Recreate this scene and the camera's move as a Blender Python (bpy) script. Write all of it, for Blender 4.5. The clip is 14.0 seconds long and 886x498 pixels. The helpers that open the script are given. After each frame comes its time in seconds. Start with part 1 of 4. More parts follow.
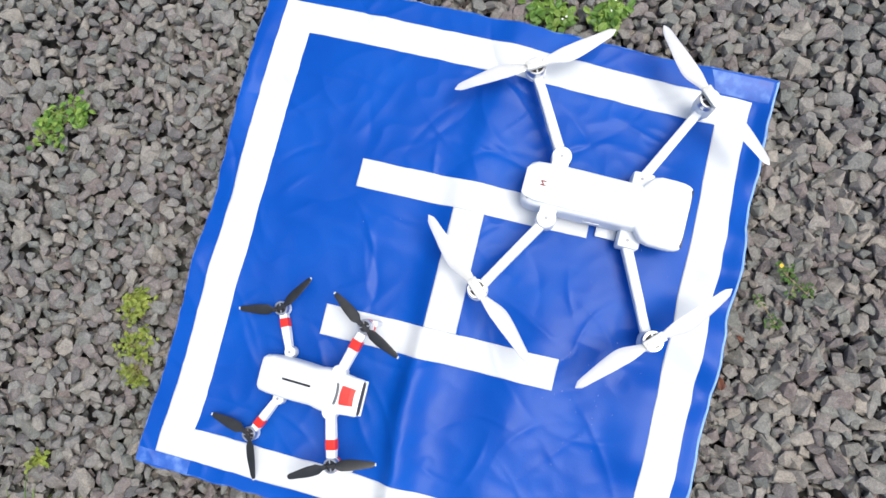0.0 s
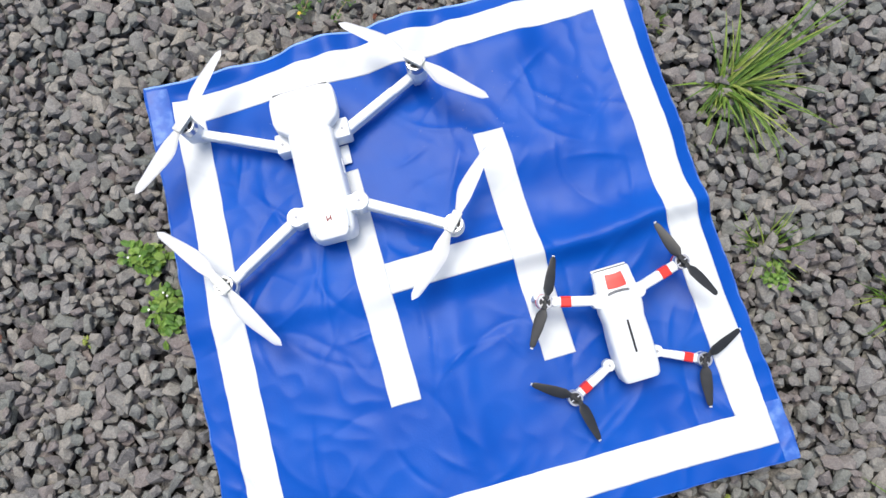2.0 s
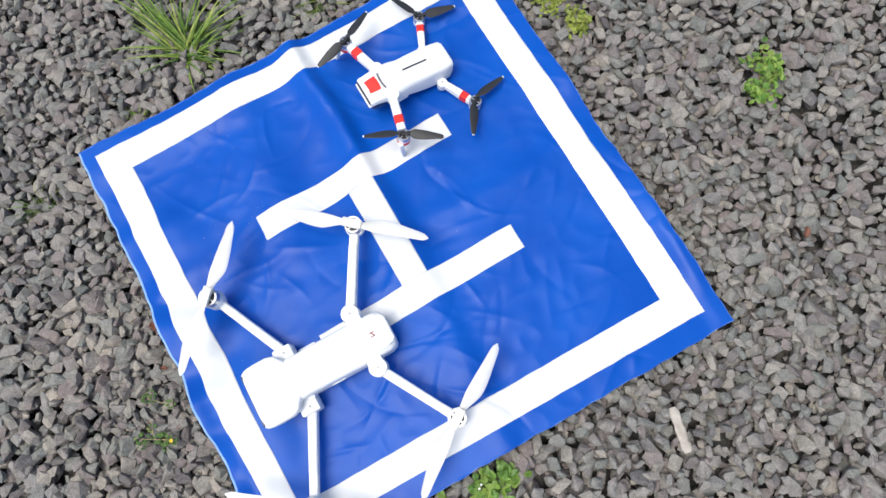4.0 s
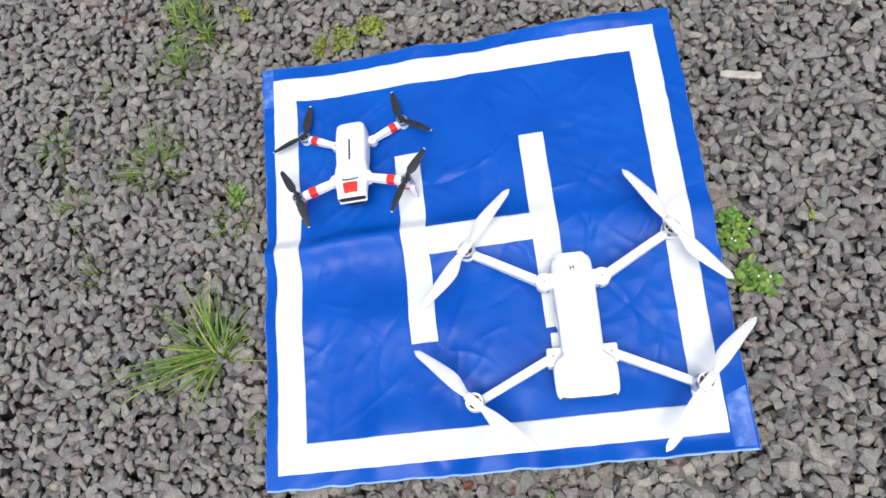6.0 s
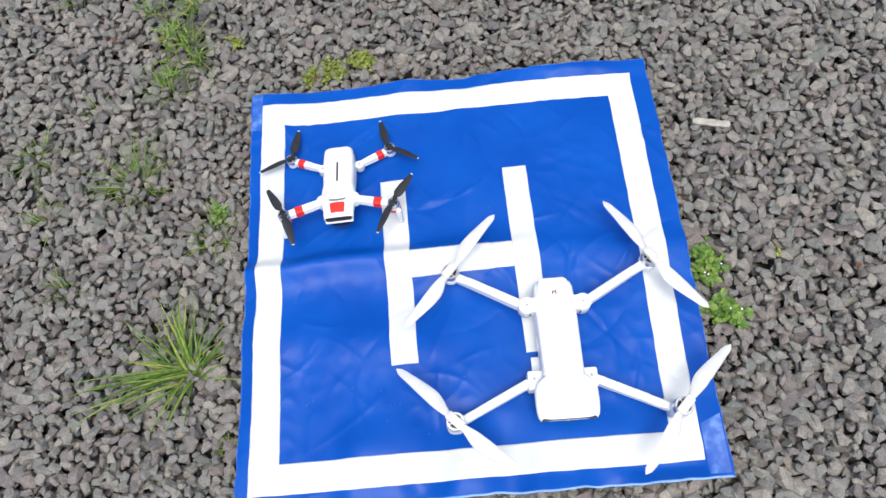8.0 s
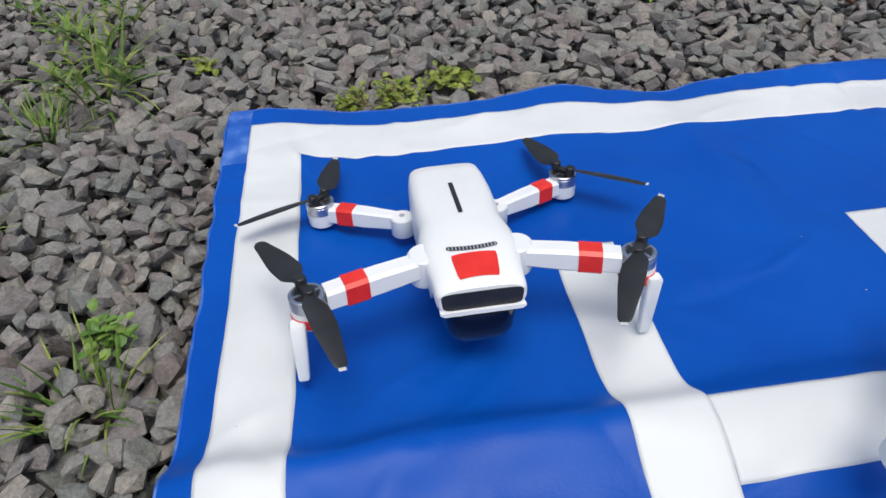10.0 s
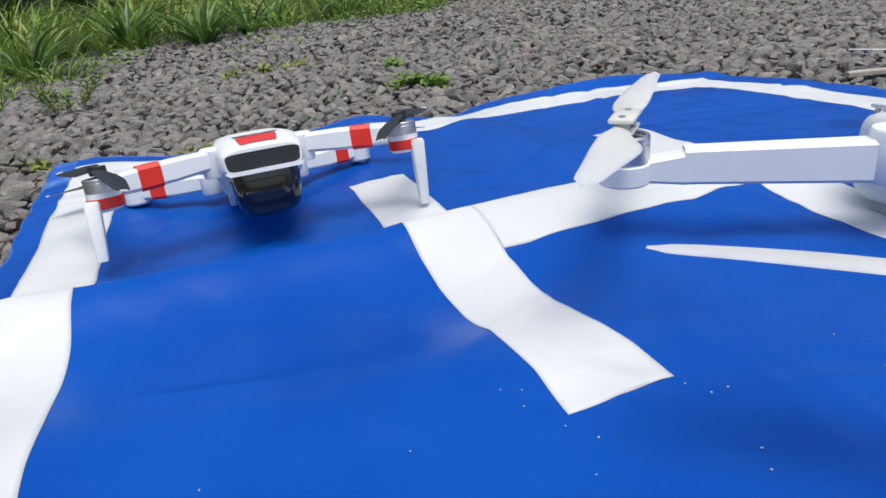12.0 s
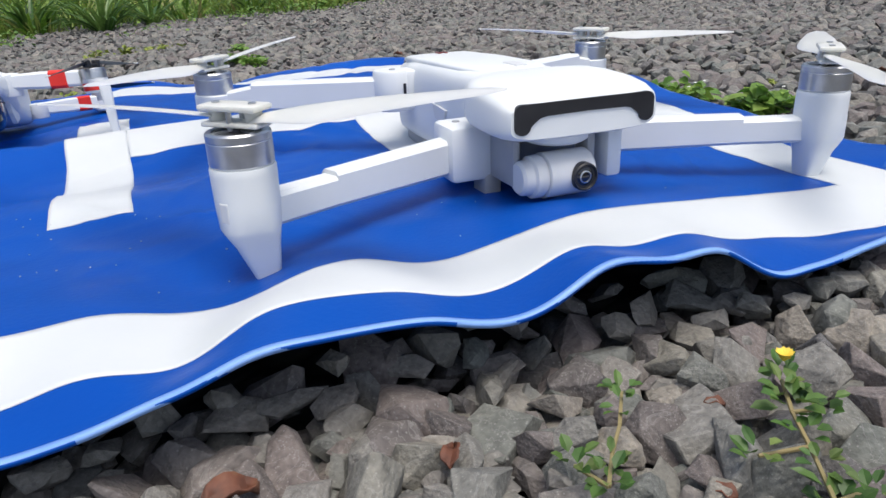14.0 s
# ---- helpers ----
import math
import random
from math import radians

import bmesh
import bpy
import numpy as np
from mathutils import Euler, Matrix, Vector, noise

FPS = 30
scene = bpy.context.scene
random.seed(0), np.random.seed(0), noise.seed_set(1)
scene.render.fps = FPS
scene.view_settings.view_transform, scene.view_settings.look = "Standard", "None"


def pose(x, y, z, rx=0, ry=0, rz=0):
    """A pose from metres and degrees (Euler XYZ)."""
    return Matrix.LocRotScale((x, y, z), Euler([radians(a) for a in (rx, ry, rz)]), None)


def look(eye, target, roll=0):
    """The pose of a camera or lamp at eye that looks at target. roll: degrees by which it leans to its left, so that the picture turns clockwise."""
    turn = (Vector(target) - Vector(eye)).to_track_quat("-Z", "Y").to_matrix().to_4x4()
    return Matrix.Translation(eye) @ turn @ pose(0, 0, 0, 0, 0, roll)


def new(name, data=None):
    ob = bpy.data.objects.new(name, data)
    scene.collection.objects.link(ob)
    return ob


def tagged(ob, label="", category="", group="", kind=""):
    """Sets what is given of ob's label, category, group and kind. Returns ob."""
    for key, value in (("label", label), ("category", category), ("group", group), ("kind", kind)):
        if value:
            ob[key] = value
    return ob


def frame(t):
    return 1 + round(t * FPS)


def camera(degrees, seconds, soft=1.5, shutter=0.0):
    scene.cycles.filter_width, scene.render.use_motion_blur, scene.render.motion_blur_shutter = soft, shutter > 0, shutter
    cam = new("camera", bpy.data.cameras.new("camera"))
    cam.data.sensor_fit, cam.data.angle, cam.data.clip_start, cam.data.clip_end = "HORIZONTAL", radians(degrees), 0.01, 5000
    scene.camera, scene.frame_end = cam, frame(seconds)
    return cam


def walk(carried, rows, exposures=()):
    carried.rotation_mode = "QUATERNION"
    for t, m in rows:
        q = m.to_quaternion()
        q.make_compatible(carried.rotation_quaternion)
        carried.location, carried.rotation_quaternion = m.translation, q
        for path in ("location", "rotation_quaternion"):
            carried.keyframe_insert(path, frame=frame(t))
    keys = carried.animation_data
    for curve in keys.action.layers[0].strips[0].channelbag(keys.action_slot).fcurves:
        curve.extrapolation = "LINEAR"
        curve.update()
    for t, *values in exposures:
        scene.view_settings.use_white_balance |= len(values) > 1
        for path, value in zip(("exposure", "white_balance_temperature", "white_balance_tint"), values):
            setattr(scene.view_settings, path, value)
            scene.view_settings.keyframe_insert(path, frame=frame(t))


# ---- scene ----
cam = camera(65.2, 14.0)
PATH = [
    (0, (-0.0353, -0.0705, 0.9029), (0.1261, 0.1498, -1.0784), -38.64),
    (0.5, (-0.0710, -0.0516, 0.9048), (0.2147, -0.0048, -1.0742), -23.76),
    (1, (-0.0784, 0.0056, 0.9059), (0.1992, -0.1383, -1.0695), -18.07),
    (1.5, (-0.0357, 0.1012, 0.8944), (0.1217, -0.2141, -1.0743), -12.88),
    (2, (0.0303, 0.1568, 0.8838), (0.0004, -0.2194, -1.0803), -10.05),
    (2.5, (0.0953, 0.1869, 0.8982), (-0.1061, -0.1637, -1.0605), -10.58),
    (3, (0.1775, 0.1833, 0.9255), (-0.1787, -0.0437, -1.0294), -9.91),
    (3.5, (0.2483, 0.1115, 0.9417), (-0.1831, 0.0666, -1.0107), -9.54),
    (4, (0.3084, 0.0102, 0.9562), (-0.1662, 0.1204, -0.9835), -15.93),
    (4.2, (0.2954, -0.0288, 0.9592), (-0.1502, 0.1134, -0.9845), -21.33),
    (6.3, (0.0814, -0.3450, 1.0194), (-0.1530, 0.2938, -0.8619), -27.13),
    (6.5, (0.0784, -0.3530, 1.0224), (-0.1400, 0.3098, -0.8519), -25.13),
    (7, (0.0800, -0.3588, 1.0294), (-0.1113, 0.3284, -0.8391), -21.37),
    (7.5, (0.0743, -0.3660, 1.0300), (-0.0882, 0.3438, -0.8328), -17.69),
    (8, (0.0406, -0.3914, 1.0082), (-0.0603, 0.3795, -0.8345), -11.52),
    (8.2, (0.0276, -0.3974, 0.9972), (-0.0553, 0.3935, -0.8375), -9.92),
    (10.3, (-0.2368, -0.1504, 0.2188), (-0.0397, 1.4671, -0.9408), -2.66),
    (10.5, (-0.2458, -0.1521, 0.1922), (0.0129, 1.5343, -0.8514), -3.41),
    (11, (-0.2475, -0.1615, 0.1749), (0.1447, 1.6097, -0.6673), -3.90),
    (11.5, (-0.2380, -0.2261, 0.1594), (0.2597, 1.5437, -0.6281), -5.54),
    (12, (-0.1848, -0.3202, 0.1460), (0.3259, 1.4530, -0.6254), -6.64),
    (12.5, (-0.1124, -0.3915, 0.1329), (0.3930, 1.3901, -0.6224), -6.65),
    (13, (-0.0634, -0.4506, 0.1261), (0.4849, 1.3195, -0.6263), -5.75),
    (13.5, (-0.0422, -0.4970, 0.1184), (0.5693, 1.2521, -0.6346), -4.73),
    (14, (-0.0282, -0.5241, 0.1147), (0.6015, 1.2136, -0.6496), -4.18),
]
walk(cam, [(t, look(e, g, r)) for t, e, g, r in PATH], [(0, 0.52), (8.2, 0.52), (10.4, 0.02), (12, 0.20), (13, 0.16), (14, 0.28)])

# ---- light ----
SUN_ELEV, SUN_TURN = 73.0, 172.0          # bright haze, sun behind thin cloud to the south
world = bpy.data.worlds.new("sky")
scene.world = world
world.use_nodes = True
wn = world.node_tree.nodes
sky = wn.new("ShaderNodeTexSky")
sky.sky_type, sky.sun_disc = "NISHITA", False
sky.sun_elevation, sky.sun_rotation = radians(SUN_ELEV), radians(SUN_TURN)
sky.air_density, sky.dust_density, sky.ozone_density = 1.0, 4.0, 0.6
world.node_tree.links.new(sky.outputs[0], wn["Background"].inputs[0])
wn["Background"].inputs[1].default_value = 0.16
sun_data = bpy.data.lights.new("sun", "SUN")
sun_data.energy, sun_data.angle, sun_data.color = 1.6, radians(30), (0.97, 0.975, 0.92)
sun = new("sun", sun_data)
sun.matrix_world = look((math.sin(radians(SUN_TURN)) * math.cos(radians(SUN_ELEV)) * 10,
                         math.cos(radians(SUN_TURN)) * math.cos(radians(SUN_ELEV)) * 10,
                         math.sin(radians(SUN_ELEV)) * 10), (0, 0, 0))


# ---- materials ----
def material(name, colours, rough=0.5, metal=0.0, scale=40.0, bump=0.0, bump_scale=300.0, vary="", coat=0.0,
             rough_vary=0.1, spec=0.5):
    """Colours: one to four, mixed by noise (or by island / object random) through a ramp."""
    m = bpy.data.materials.new(name)
    m.use_nodes = True
    nt = m.node_tree
    n, l = nt.nodes, nt.links
    b = n["Principled BSDF"]
    b.inputs["Metallic"].default_value = metal
    b.inputs["Coat Weight"].default_value = coat
    b.inputs["Specular IOR Level"].default_value = spec
    co = n.new("ShaderNodeTexCoord")
    big = n.new("ShaderNodeTexNoise")
    big.inputs["Scale"].default_value = scale
    big.inputs["Detail"].default_value = 4
    l.new(co.outputs["Object"], big.inputs["Vector"])
    ramp = n.new("ShaderNodeValToRGB")
    while len(ramp.color_ramp.elements) < len(colours):
        ramp.color_ramp.elements.new(0.5)
    for i, c in enumerate(colours):
        e = ramp.color_ramp.elements[i]
        span = (0.0, 1.0) if vary else (0.3, 0.7)
        e.position = span[0] + (span[1] - span[0]) * i / max(1, len(colours) - 1)
        e.color = (*c, 1)
    if len(colours) == 1:
        ramp.color_ramp.elements[1].color = (*colours[0], 1)
    if vary == "island":
        g = n.new("ShaderNodeNewGeometry")
        l.new(g.outputs["Random Per Island"], ramp.inputs[0])
    elif vary == "object":
        g = n.new("ShaderNodeObjectInfo")
        l.new(g.outputs["Random"], ramp.inputs[0])
    else:
        l.new(big.outputs["Fac"], ramp.inputs[0])
    fine = n.new("ShaderNodeTexNoise")
    fine.inputs["Scale"].default_value = bump_scale
    fine.inputs["Detail"].default_value = 6
    l.new(co.outputs["Object"], fine.inputs["Vector"])
    if vary:
        mix = n.new("ShaderNodeMix")
        mix.data_type, mix.blend_type = "RGBA", "MULTIPLY"
        mix.inputs["Factor"].default_value = 0.9
        grain = n.new("ShaderNodeValToRGB")
        grain.color_ramp.elements[0].position, grain.color_ramp.elements[1].position = 0.36, 0.64
        grain.color_ramp.elements[0].color = (0.66, 0.66, 0.65, 1)
        grain.color_ramp.elements[1].color = (1.34, 1.34, 1.31, 1)
        blend = n.new("ShaderNodeMath")
        blend.operation = "MULTIPLY_ADD"
        blend.inputs[1].default_value = 0.55
        part_of = n.new("ShaderNodeMath")
        part_of.operation = "MULTIPLY"
        part_of.inputs[1].default_value = 0.45
        l.new(big.outputs["Fac"], part_of.inputs[0])
        l.new(fine.outputs["Fac"], blend.inputs[0])
        l.new(part_of.outputs[0], blend.inputs[2])
        l.new(blend.outputs[0], grain.inputs[0])
        l.new(ramp.outputs[0], mix.inputs[6])
        l.new(grain.outputs[0], mix.inputs[7])
        l.new(mix.outputs[2], b.inputs["Base Color"])
    else:
        l.new(ramp.outputs[0], b.inputs["Base Color"])
    mr = n.new("ShaderNodeMapRange")
    mr.inputs["To Min"].default_value = max(0.02, rough - rough_vary)
    mr.inputs["To Max"].default_value = min(1.0, rough + rough_vary)
    l.new(big.outputs["Fac"], mr.inputs["Value"])
    l.new(mr.outputs[0], b.inputs["Roughness"])
    if bump:
        bp = n.new("ShaderNodeBump")
        bp.inputs["Strength"].default_value = 0.6
        bp.inputs["Distance"].default_value = bump
        l.new(fine.outputs["Fac"], bp.inputs["Height"])
        l.new(bp.outputs[0], b.inputs["Normal"])
    return m


STONE = [(0.098, 0.096, 0.096), (0.165, 0.140, 0.132), (0.185, 0.178, 0.168), (0.130, 0.138, 0.126), (0.235, 0.215, 0.188), (0.165, 0.160, 0.150)]
M_STONES = material("gravel_stone", STONE, 0.85, vary="island", scale=110, bump=0.0022, bump_scale=420)
FRONT_STONE = [(0.092, 0.088, 0.087), (0.172, 0.142, 0.133), (0.205, 0.194, 0.178), (0.136, 0.143, 0.130), (0.262, 0.234, 0.196), (0.170, 0.157, 0.147)]
M_STONE = material("stone", FRONT_STONE, 0.88, vary="object", scale=130, bump=0.0022, bump_scale=430)


def mineral_specks(m, scale, size, tone, strength=0.32):
    """Pale crystals and thin veins over a stone's own colour."""
    n, l = m.node_tree.nodes, m.node_tree.links
    b = n["Principled BSDF"]
    old = b.inputs["Base Color"].links[0].from_socket
    co = next(k for k in n if k.type == "TEX_COORD")
    spots = n.new("ShaderNodeTexVoronoi")
    spots.inputs["Scale"].default_value = scale
    near_spot = n.new("ShaderNodeMapRange")
    near_spot.inputs["From Min"].default_value, near_spot.inputs["From Max"].default_value = size, size * 0.4
    vein = n.new("ShaderNodeTexNoise")
    vein.inputs["Scale"].default_value, vein.inputs["Detail"].default_value, vein.inputs["Distortion"].default_value = scale * 0.11, 5, 1.2
    line = n.new("ShaderNodeValToRGB")
    line.color_ramp.elements[0].position, line.color_ramp.elements[0].color = 0.487, (0, 0, 0, 1)
    line.color_ramp.elements[1].position, line.color_ramp.elements[1].color = 0.5, (0.7, 0.7, 0.7, 1)
    e = line.color_ramp.elements.new(0.513)
    e.color = (0, 0, 0, 1)
    most = n.new("ShaderNodeMath")
    most.operation = "MAXIMUM"
    soft = n.new("ShaderNodeMath")
    soft.operation = "MULTIPLY"
    soft.inputs[1].default_value = strength
    mix = n.new("ShaderNodeMix")
    mix.data_type = "RGBA"
    mix.inputs[7].default_value = (*tone, 1)
    l.new(co.outputs["Object"], spots.inputs["Vector"])
    l.new(co.outputs["Object"], vein.inputs["Vector"])
    l.new(spots.outputs["Distance"], near_spot.inputs["Value"])
    l.new(vein.outputs["Fac"], line.inputs[0])
    l.new(near_spot.outputs[0], most.inputs[0])
    l.new(line.outputs[0], most.inputs[1])
    l.new(most.outputs[0], soft.inputs[0])
    l.new(soft.outputs[0], mix.inputs["Factor"])
    l.new(old, mix.inputs[6])
    l.new(mix.outputs[2], b.inputs["Base Color"])


mineral_specks(M_STONE, 760, 0.27, (0.42, 0.41, 0.39), 0.36)
mineral_specks(M_STONES, 420, 0.24, (0.36, 0.36, 0.34))
M_SHADED_SOIL = material("gravel_bed", [(0.05, 0.045, 0.04), (0.10, 0.092, 0.085), (0.16, 0.15, 0.14)], 0.95, scale=3, bump=0.01, bump_scale=60)
nt = M_SHADED_SOIL.node_tree
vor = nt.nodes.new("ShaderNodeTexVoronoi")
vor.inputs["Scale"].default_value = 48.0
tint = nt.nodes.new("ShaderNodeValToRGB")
# stone tints at 0.4: shade deep between the stones, put into the colour
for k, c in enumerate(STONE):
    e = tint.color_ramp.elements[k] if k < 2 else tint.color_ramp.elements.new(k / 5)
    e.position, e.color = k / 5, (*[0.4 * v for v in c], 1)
# colour falls to 0.15 at the cell edges, as painted shade in the gaps
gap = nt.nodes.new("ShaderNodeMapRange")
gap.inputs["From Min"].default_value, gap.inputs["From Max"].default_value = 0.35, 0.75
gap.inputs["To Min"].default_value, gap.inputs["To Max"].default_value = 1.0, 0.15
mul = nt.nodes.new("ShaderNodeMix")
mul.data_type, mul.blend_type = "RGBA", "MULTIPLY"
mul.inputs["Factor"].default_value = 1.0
spot = nt.nodes.new("ShaderNodeSeparateColor")
co = next(n for n in nt.nodes if n.type == "TEX_COORD")
nt.links.new(co.outputs["Object"], vor.inputs["Vector"])
nt.links.new(vor.outputs["Color"], spot.inputs[0])
nt.links.new(spot.outputs[0], tint.inputs[0])
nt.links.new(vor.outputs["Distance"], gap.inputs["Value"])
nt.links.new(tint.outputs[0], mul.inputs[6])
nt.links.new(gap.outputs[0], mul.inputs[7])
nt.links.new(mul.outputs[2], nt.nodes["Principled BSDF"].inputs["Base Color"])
bump = next(n for n in nt.nodes if n.type == "BUMP")
bump.inputs["Distance"].default_value = 0.012
nt.links.new(gap.outputs[0], bump.inputs["Height"])
M_BLUE = material("blue_vinyl", [(0.001, 0.055, 0.320), (0.001, 0.073, 0.380)], 0.36, scale=9, bump=0.0002, bump_scale=420,
                  rough_vary=0.14, spec=0.14)
M_HEM = material("pale_blue_hem", [(0.14, 0.30, 0.72), (0.24, 0.42, 0.80)], 0.4, scale=30)
M_SCUFF = material("scuffed_blue_vinyl", [(0.002, 0.062, 0.34), (0.015, 0.095, 0.41), (0.10, 0.21, 0.52)], 0.5, scale=55, rough_vary=0.15)
M_TAPE = material("white_vinyl", [(0.55, 0.575, 0.575), (0.63, 0.65, 0.65)], 0.48, scale=12, bump=0.0001, bump_scale=500)
M_WHITE = material("white_plastic", [(0.70, 0.725, 0.725), (0.745, 0.765, 0.765)], 0.42, scale=30, bump=0.00004, bump_scale=1800)
M_CREAM = material("cream_plastic", [(0.57, 0.57, 0.52), (0.62, 0.62, 0.57)], 0.38, scale=40)
M_PALE = material("pale_grey_plastic", [(0.60, 0.61, 0.61), (0.66, 0.67, 0.67)], 0.42, scale=60, bump=0.00004, bump_scale=1500)
sss = M_CREAM.node_tree.nodes["Principled BSDF"].inputs
sss["Subsurface Weight"].default_value, sss["Subsurface Scale"].default_value = 0.8, 0.004
sss["Subsurface Radius"].default_value = (1.0, 1.0, 1.0)
M_SILVER = material("brushed_silver", [(0.50, 0.51, 0.53), (0.62, 0.63, 0.65)], 0.34, 1.0, scale=120, rough_vary=0.04)
M_BLACK = material("black_plastic", [(0.012, 0.012, 0.014), (0.022, 0.022, 0.024)], 0.4, scale=60, bump=0.00006, bump_scale=900)
M_PROP = material("dark_grey_plastic", [(0.012, 0.013, 0.014), (0.020, 0.021, 0.022)], 0.48, scale=90, bump=0.00005, bump_scale=1200)
M_GLOSS = material("black_glass", [(0.006, 0.006, 0.008)], 0.06, rough_vary=0.03, coat=0.6)
M_GREY = material("grey_plastic", [(0.30, 0.31, 0.33), (0.36, 0.37, 0.38)], 0.5, scale=60)
M_RED = material("red_tape", [(0.62, 0.020, 0.012), (0.72, 0.030, 0.018)], 0.34, scale=80, bump=0.0001, bump_scale=500)
M_MARK = material("dark_red_print", [(0.20, 0.03, 0.025)], 0.5)
M_COPPER = material("copper_winding", [(0.30, 0.20, 0.12), (0.42, 0.30, 0.2)], 0.4, 0.8, scale=200)
M_STICK = material("weathered_wood", [(0.28, 0.25, 0.21), (0.42, 0.39, 0.34)], 0.8, scale=90, bump=0.0006, bump_scale=240)
M_DRYLEAF = material("dry_leaf", [(0.07, 0.028, 0.018), (0.15, 0.055, 0.03), (0.22, 0.11, 0.06)], 0.7, scale=120, bump=0.0004, bump_scale=260)
M_GRIT = material("pale_grit", [(0.38, 0.39, 0.40), (0.5, 0.5, 0.5)], 0.8)


def leaf_material(name, colours, rough=0.5):
    m = material(name, colours, rough, vary="island", bump_scale=160)
    n, l = m.node_tree.nodes, m.node_tree.links
    b = n["Principled BSDF"]
    tr = n.new("ShaderNodeBsdfTranslucent")
    l.new(b.inputs["Base Color"].links[0].from_socket, tr.inputs[0])
    mix = n.new("ShaderNodeMixShader")
    mix.inputs[0].default_value = 0.3
    out = n["Material Output"]
    l.new(b.outputs[0], mix.inputs[1])
    l.new(tr.outputs[0], mix.inputs[2])
    l.new(mix.outputs[0], out.inputs[0])
    return m


M_GRASS = leaf_material("grass_blade", [(0.025, 0.065, 0.010), (0.08, 0.175, 0.020), (0.16, 0.28, 0.035), (0.25, 0.35, 0.06), (0.31, 0.28, 0.11)])
M_TUFT = leaf_material("tuft_blade", [(0.05, 0.12, 0.018), (0.11, 0.20, 0.028), (0.18, 0.28, 0.045), (0.30, 0.34, 0.08)])
M_LEAF = leaf_material("weed_leaf", [(0.07, 0.16, 0.03), (0.12, 0.24, 0.04), (0.18, 0.30, 0.05), (0.22, 0.32, 0.06)])
M_SPRIG = leaf_material("sprig_leaf", [(0.04, 0.10, 0.02), (0.07, 0.15, 0.03), (0.11, 0.19, 0.04), (0.17, 0.22, 0.06)])
M_STRAP = leaf_material("strap_leaf", [(0.035, 0.085, 0.018), (0.06, 0.135, 0.028), (0.10, 0.19, 0.04), (0.15, 0.25, 0.06)], 0.38)
M_MOSS = leaf_material("yellow_green_leaf", [(0.14, 0.20, 0.03), (0.22, 0.28, 0.04), (0.28, 0.32, 0.06), (0.16, 0.22, 0.04)])
M_BACKDROP = material("backdrop_foliage", [(0.012, 0.022, 0.006), (0.03, 0.055, 0.014), (0.06, 0.09, 0.025)], 0.8, scale=6, bump=0.08, bump_scale=14)
M_STEM = material("weed_stem", [(0.20, 0.18, 0.07), (0.26, 0.20, 0.09)], 0.6)
M_FLOWER = material("flower_petal", [(0.80, 0.55, 0.05), (0.85, 0.65, 0.1)], 0.6)
M_PETAL = material("white_petal", [(0.78, 0.78, 0.74)], 0.6)


# ---- mesh helpers ----
def part(name, bm, mat, parent=None, label="", smooth=False, angle=35, flip=True):
    """One mesh object from a bmesh, under a thing or a part."""
    me = bpy.data.meshes.new(name)
    if flip:
        bmesh.ops.recalc_face_normals(bm, faces=bm.faces)
    bm.to_mesh(me)
    bm.free()
    me.materials.append(mat)
    if smooth:
        me.shade_smooth()
        me.set_sharp_from_angle(angle=radians(angle))
    ob = new(name, me)
    if parent is not None:
        ob.parent = parent
    if label:
        tagged(ob, label)
    return ob


def box(size, at=(0, 0, 0), bevel=0.0, turn=None, bm=None, segments=2):
    own = bmesh.new()
    bmesh.ops.create_cube(own, size=1.0)
    bmesh.ops.scale(own, vec=size, verts=own.verts)
    if bevel:
        bmesh.ops.bevel(own, geom=own.edges, offset=bevel, segments=segments, affect="EDGES", profile=0.5)
    if turn is not None:
        bmesh.ops.transform(own, matrix=turn, verts=own.verts)
    bmesh.ops.translate(own, vec=at, verts=own.verts)
    return merge(bm, own)


def merge(bm, own):
    if bm is None:
        return own
    me = bpy.data.meshes.new("tmp")
    own.to_mesh(me)
    own.free()
    bm.from_mesh(me)
    bpy.data.meshes.remove(me)
    return bm


def loft(rings, bm=None, cap=True):
    """Skin through rings of equally many points."""
    own = bmesh.new()
    vs = [[own.verts.new(p) for p in r] for r in rings]
    k = len(rings[0])
    for a, b in zip(vs, vs[1:]):
        for i in range(k):
            own.faces.new((a[i], a[(i + 1) % k], b[(i + 1) % k], b[i]))
    if cap:
        own.faces.new(vs[0])
        own.faces.new(vs[-1])
    return merge(bm, own)


def sup(t, n):
    c, s = math.cos(t), math.sin(t)
    return math.copysign(abs(c) ** (2 / n), c), math.copysign(abs(s) ** (2 / n), s)


def ring_y(y, w, z0, z1, n=4.0, k=40, x=0.0):
    """A rounded ring across the y axis."""
    out = []
    for i in range(k):
        a, b = sup(2 * math.pi * (i + 0.5) / k, n)
        out.append((x + w * a, y, (z0 + z1) / 2 + (z1 - z0) / 2 * b))
    return out


def ring_z(z, rx, ry, n=2.0, k=32, x=0.0, y=0.0):
    out = []
    for i in range(k):
        a, b = sup(2 * math.pi * (i + 0.5) / k, n)
        out.append((x + rx * a, y + ry * b, z))
    return out


def lathe(profile, x=0.0, y=0.0, k=32, bm=None):
    """Turned form: profile of (radius, z)."""
    return loft([ring_z(z, max(r, 1e-5), max(r, 1e-5), 2.0, k, x, y) for r, z in profile], bm)


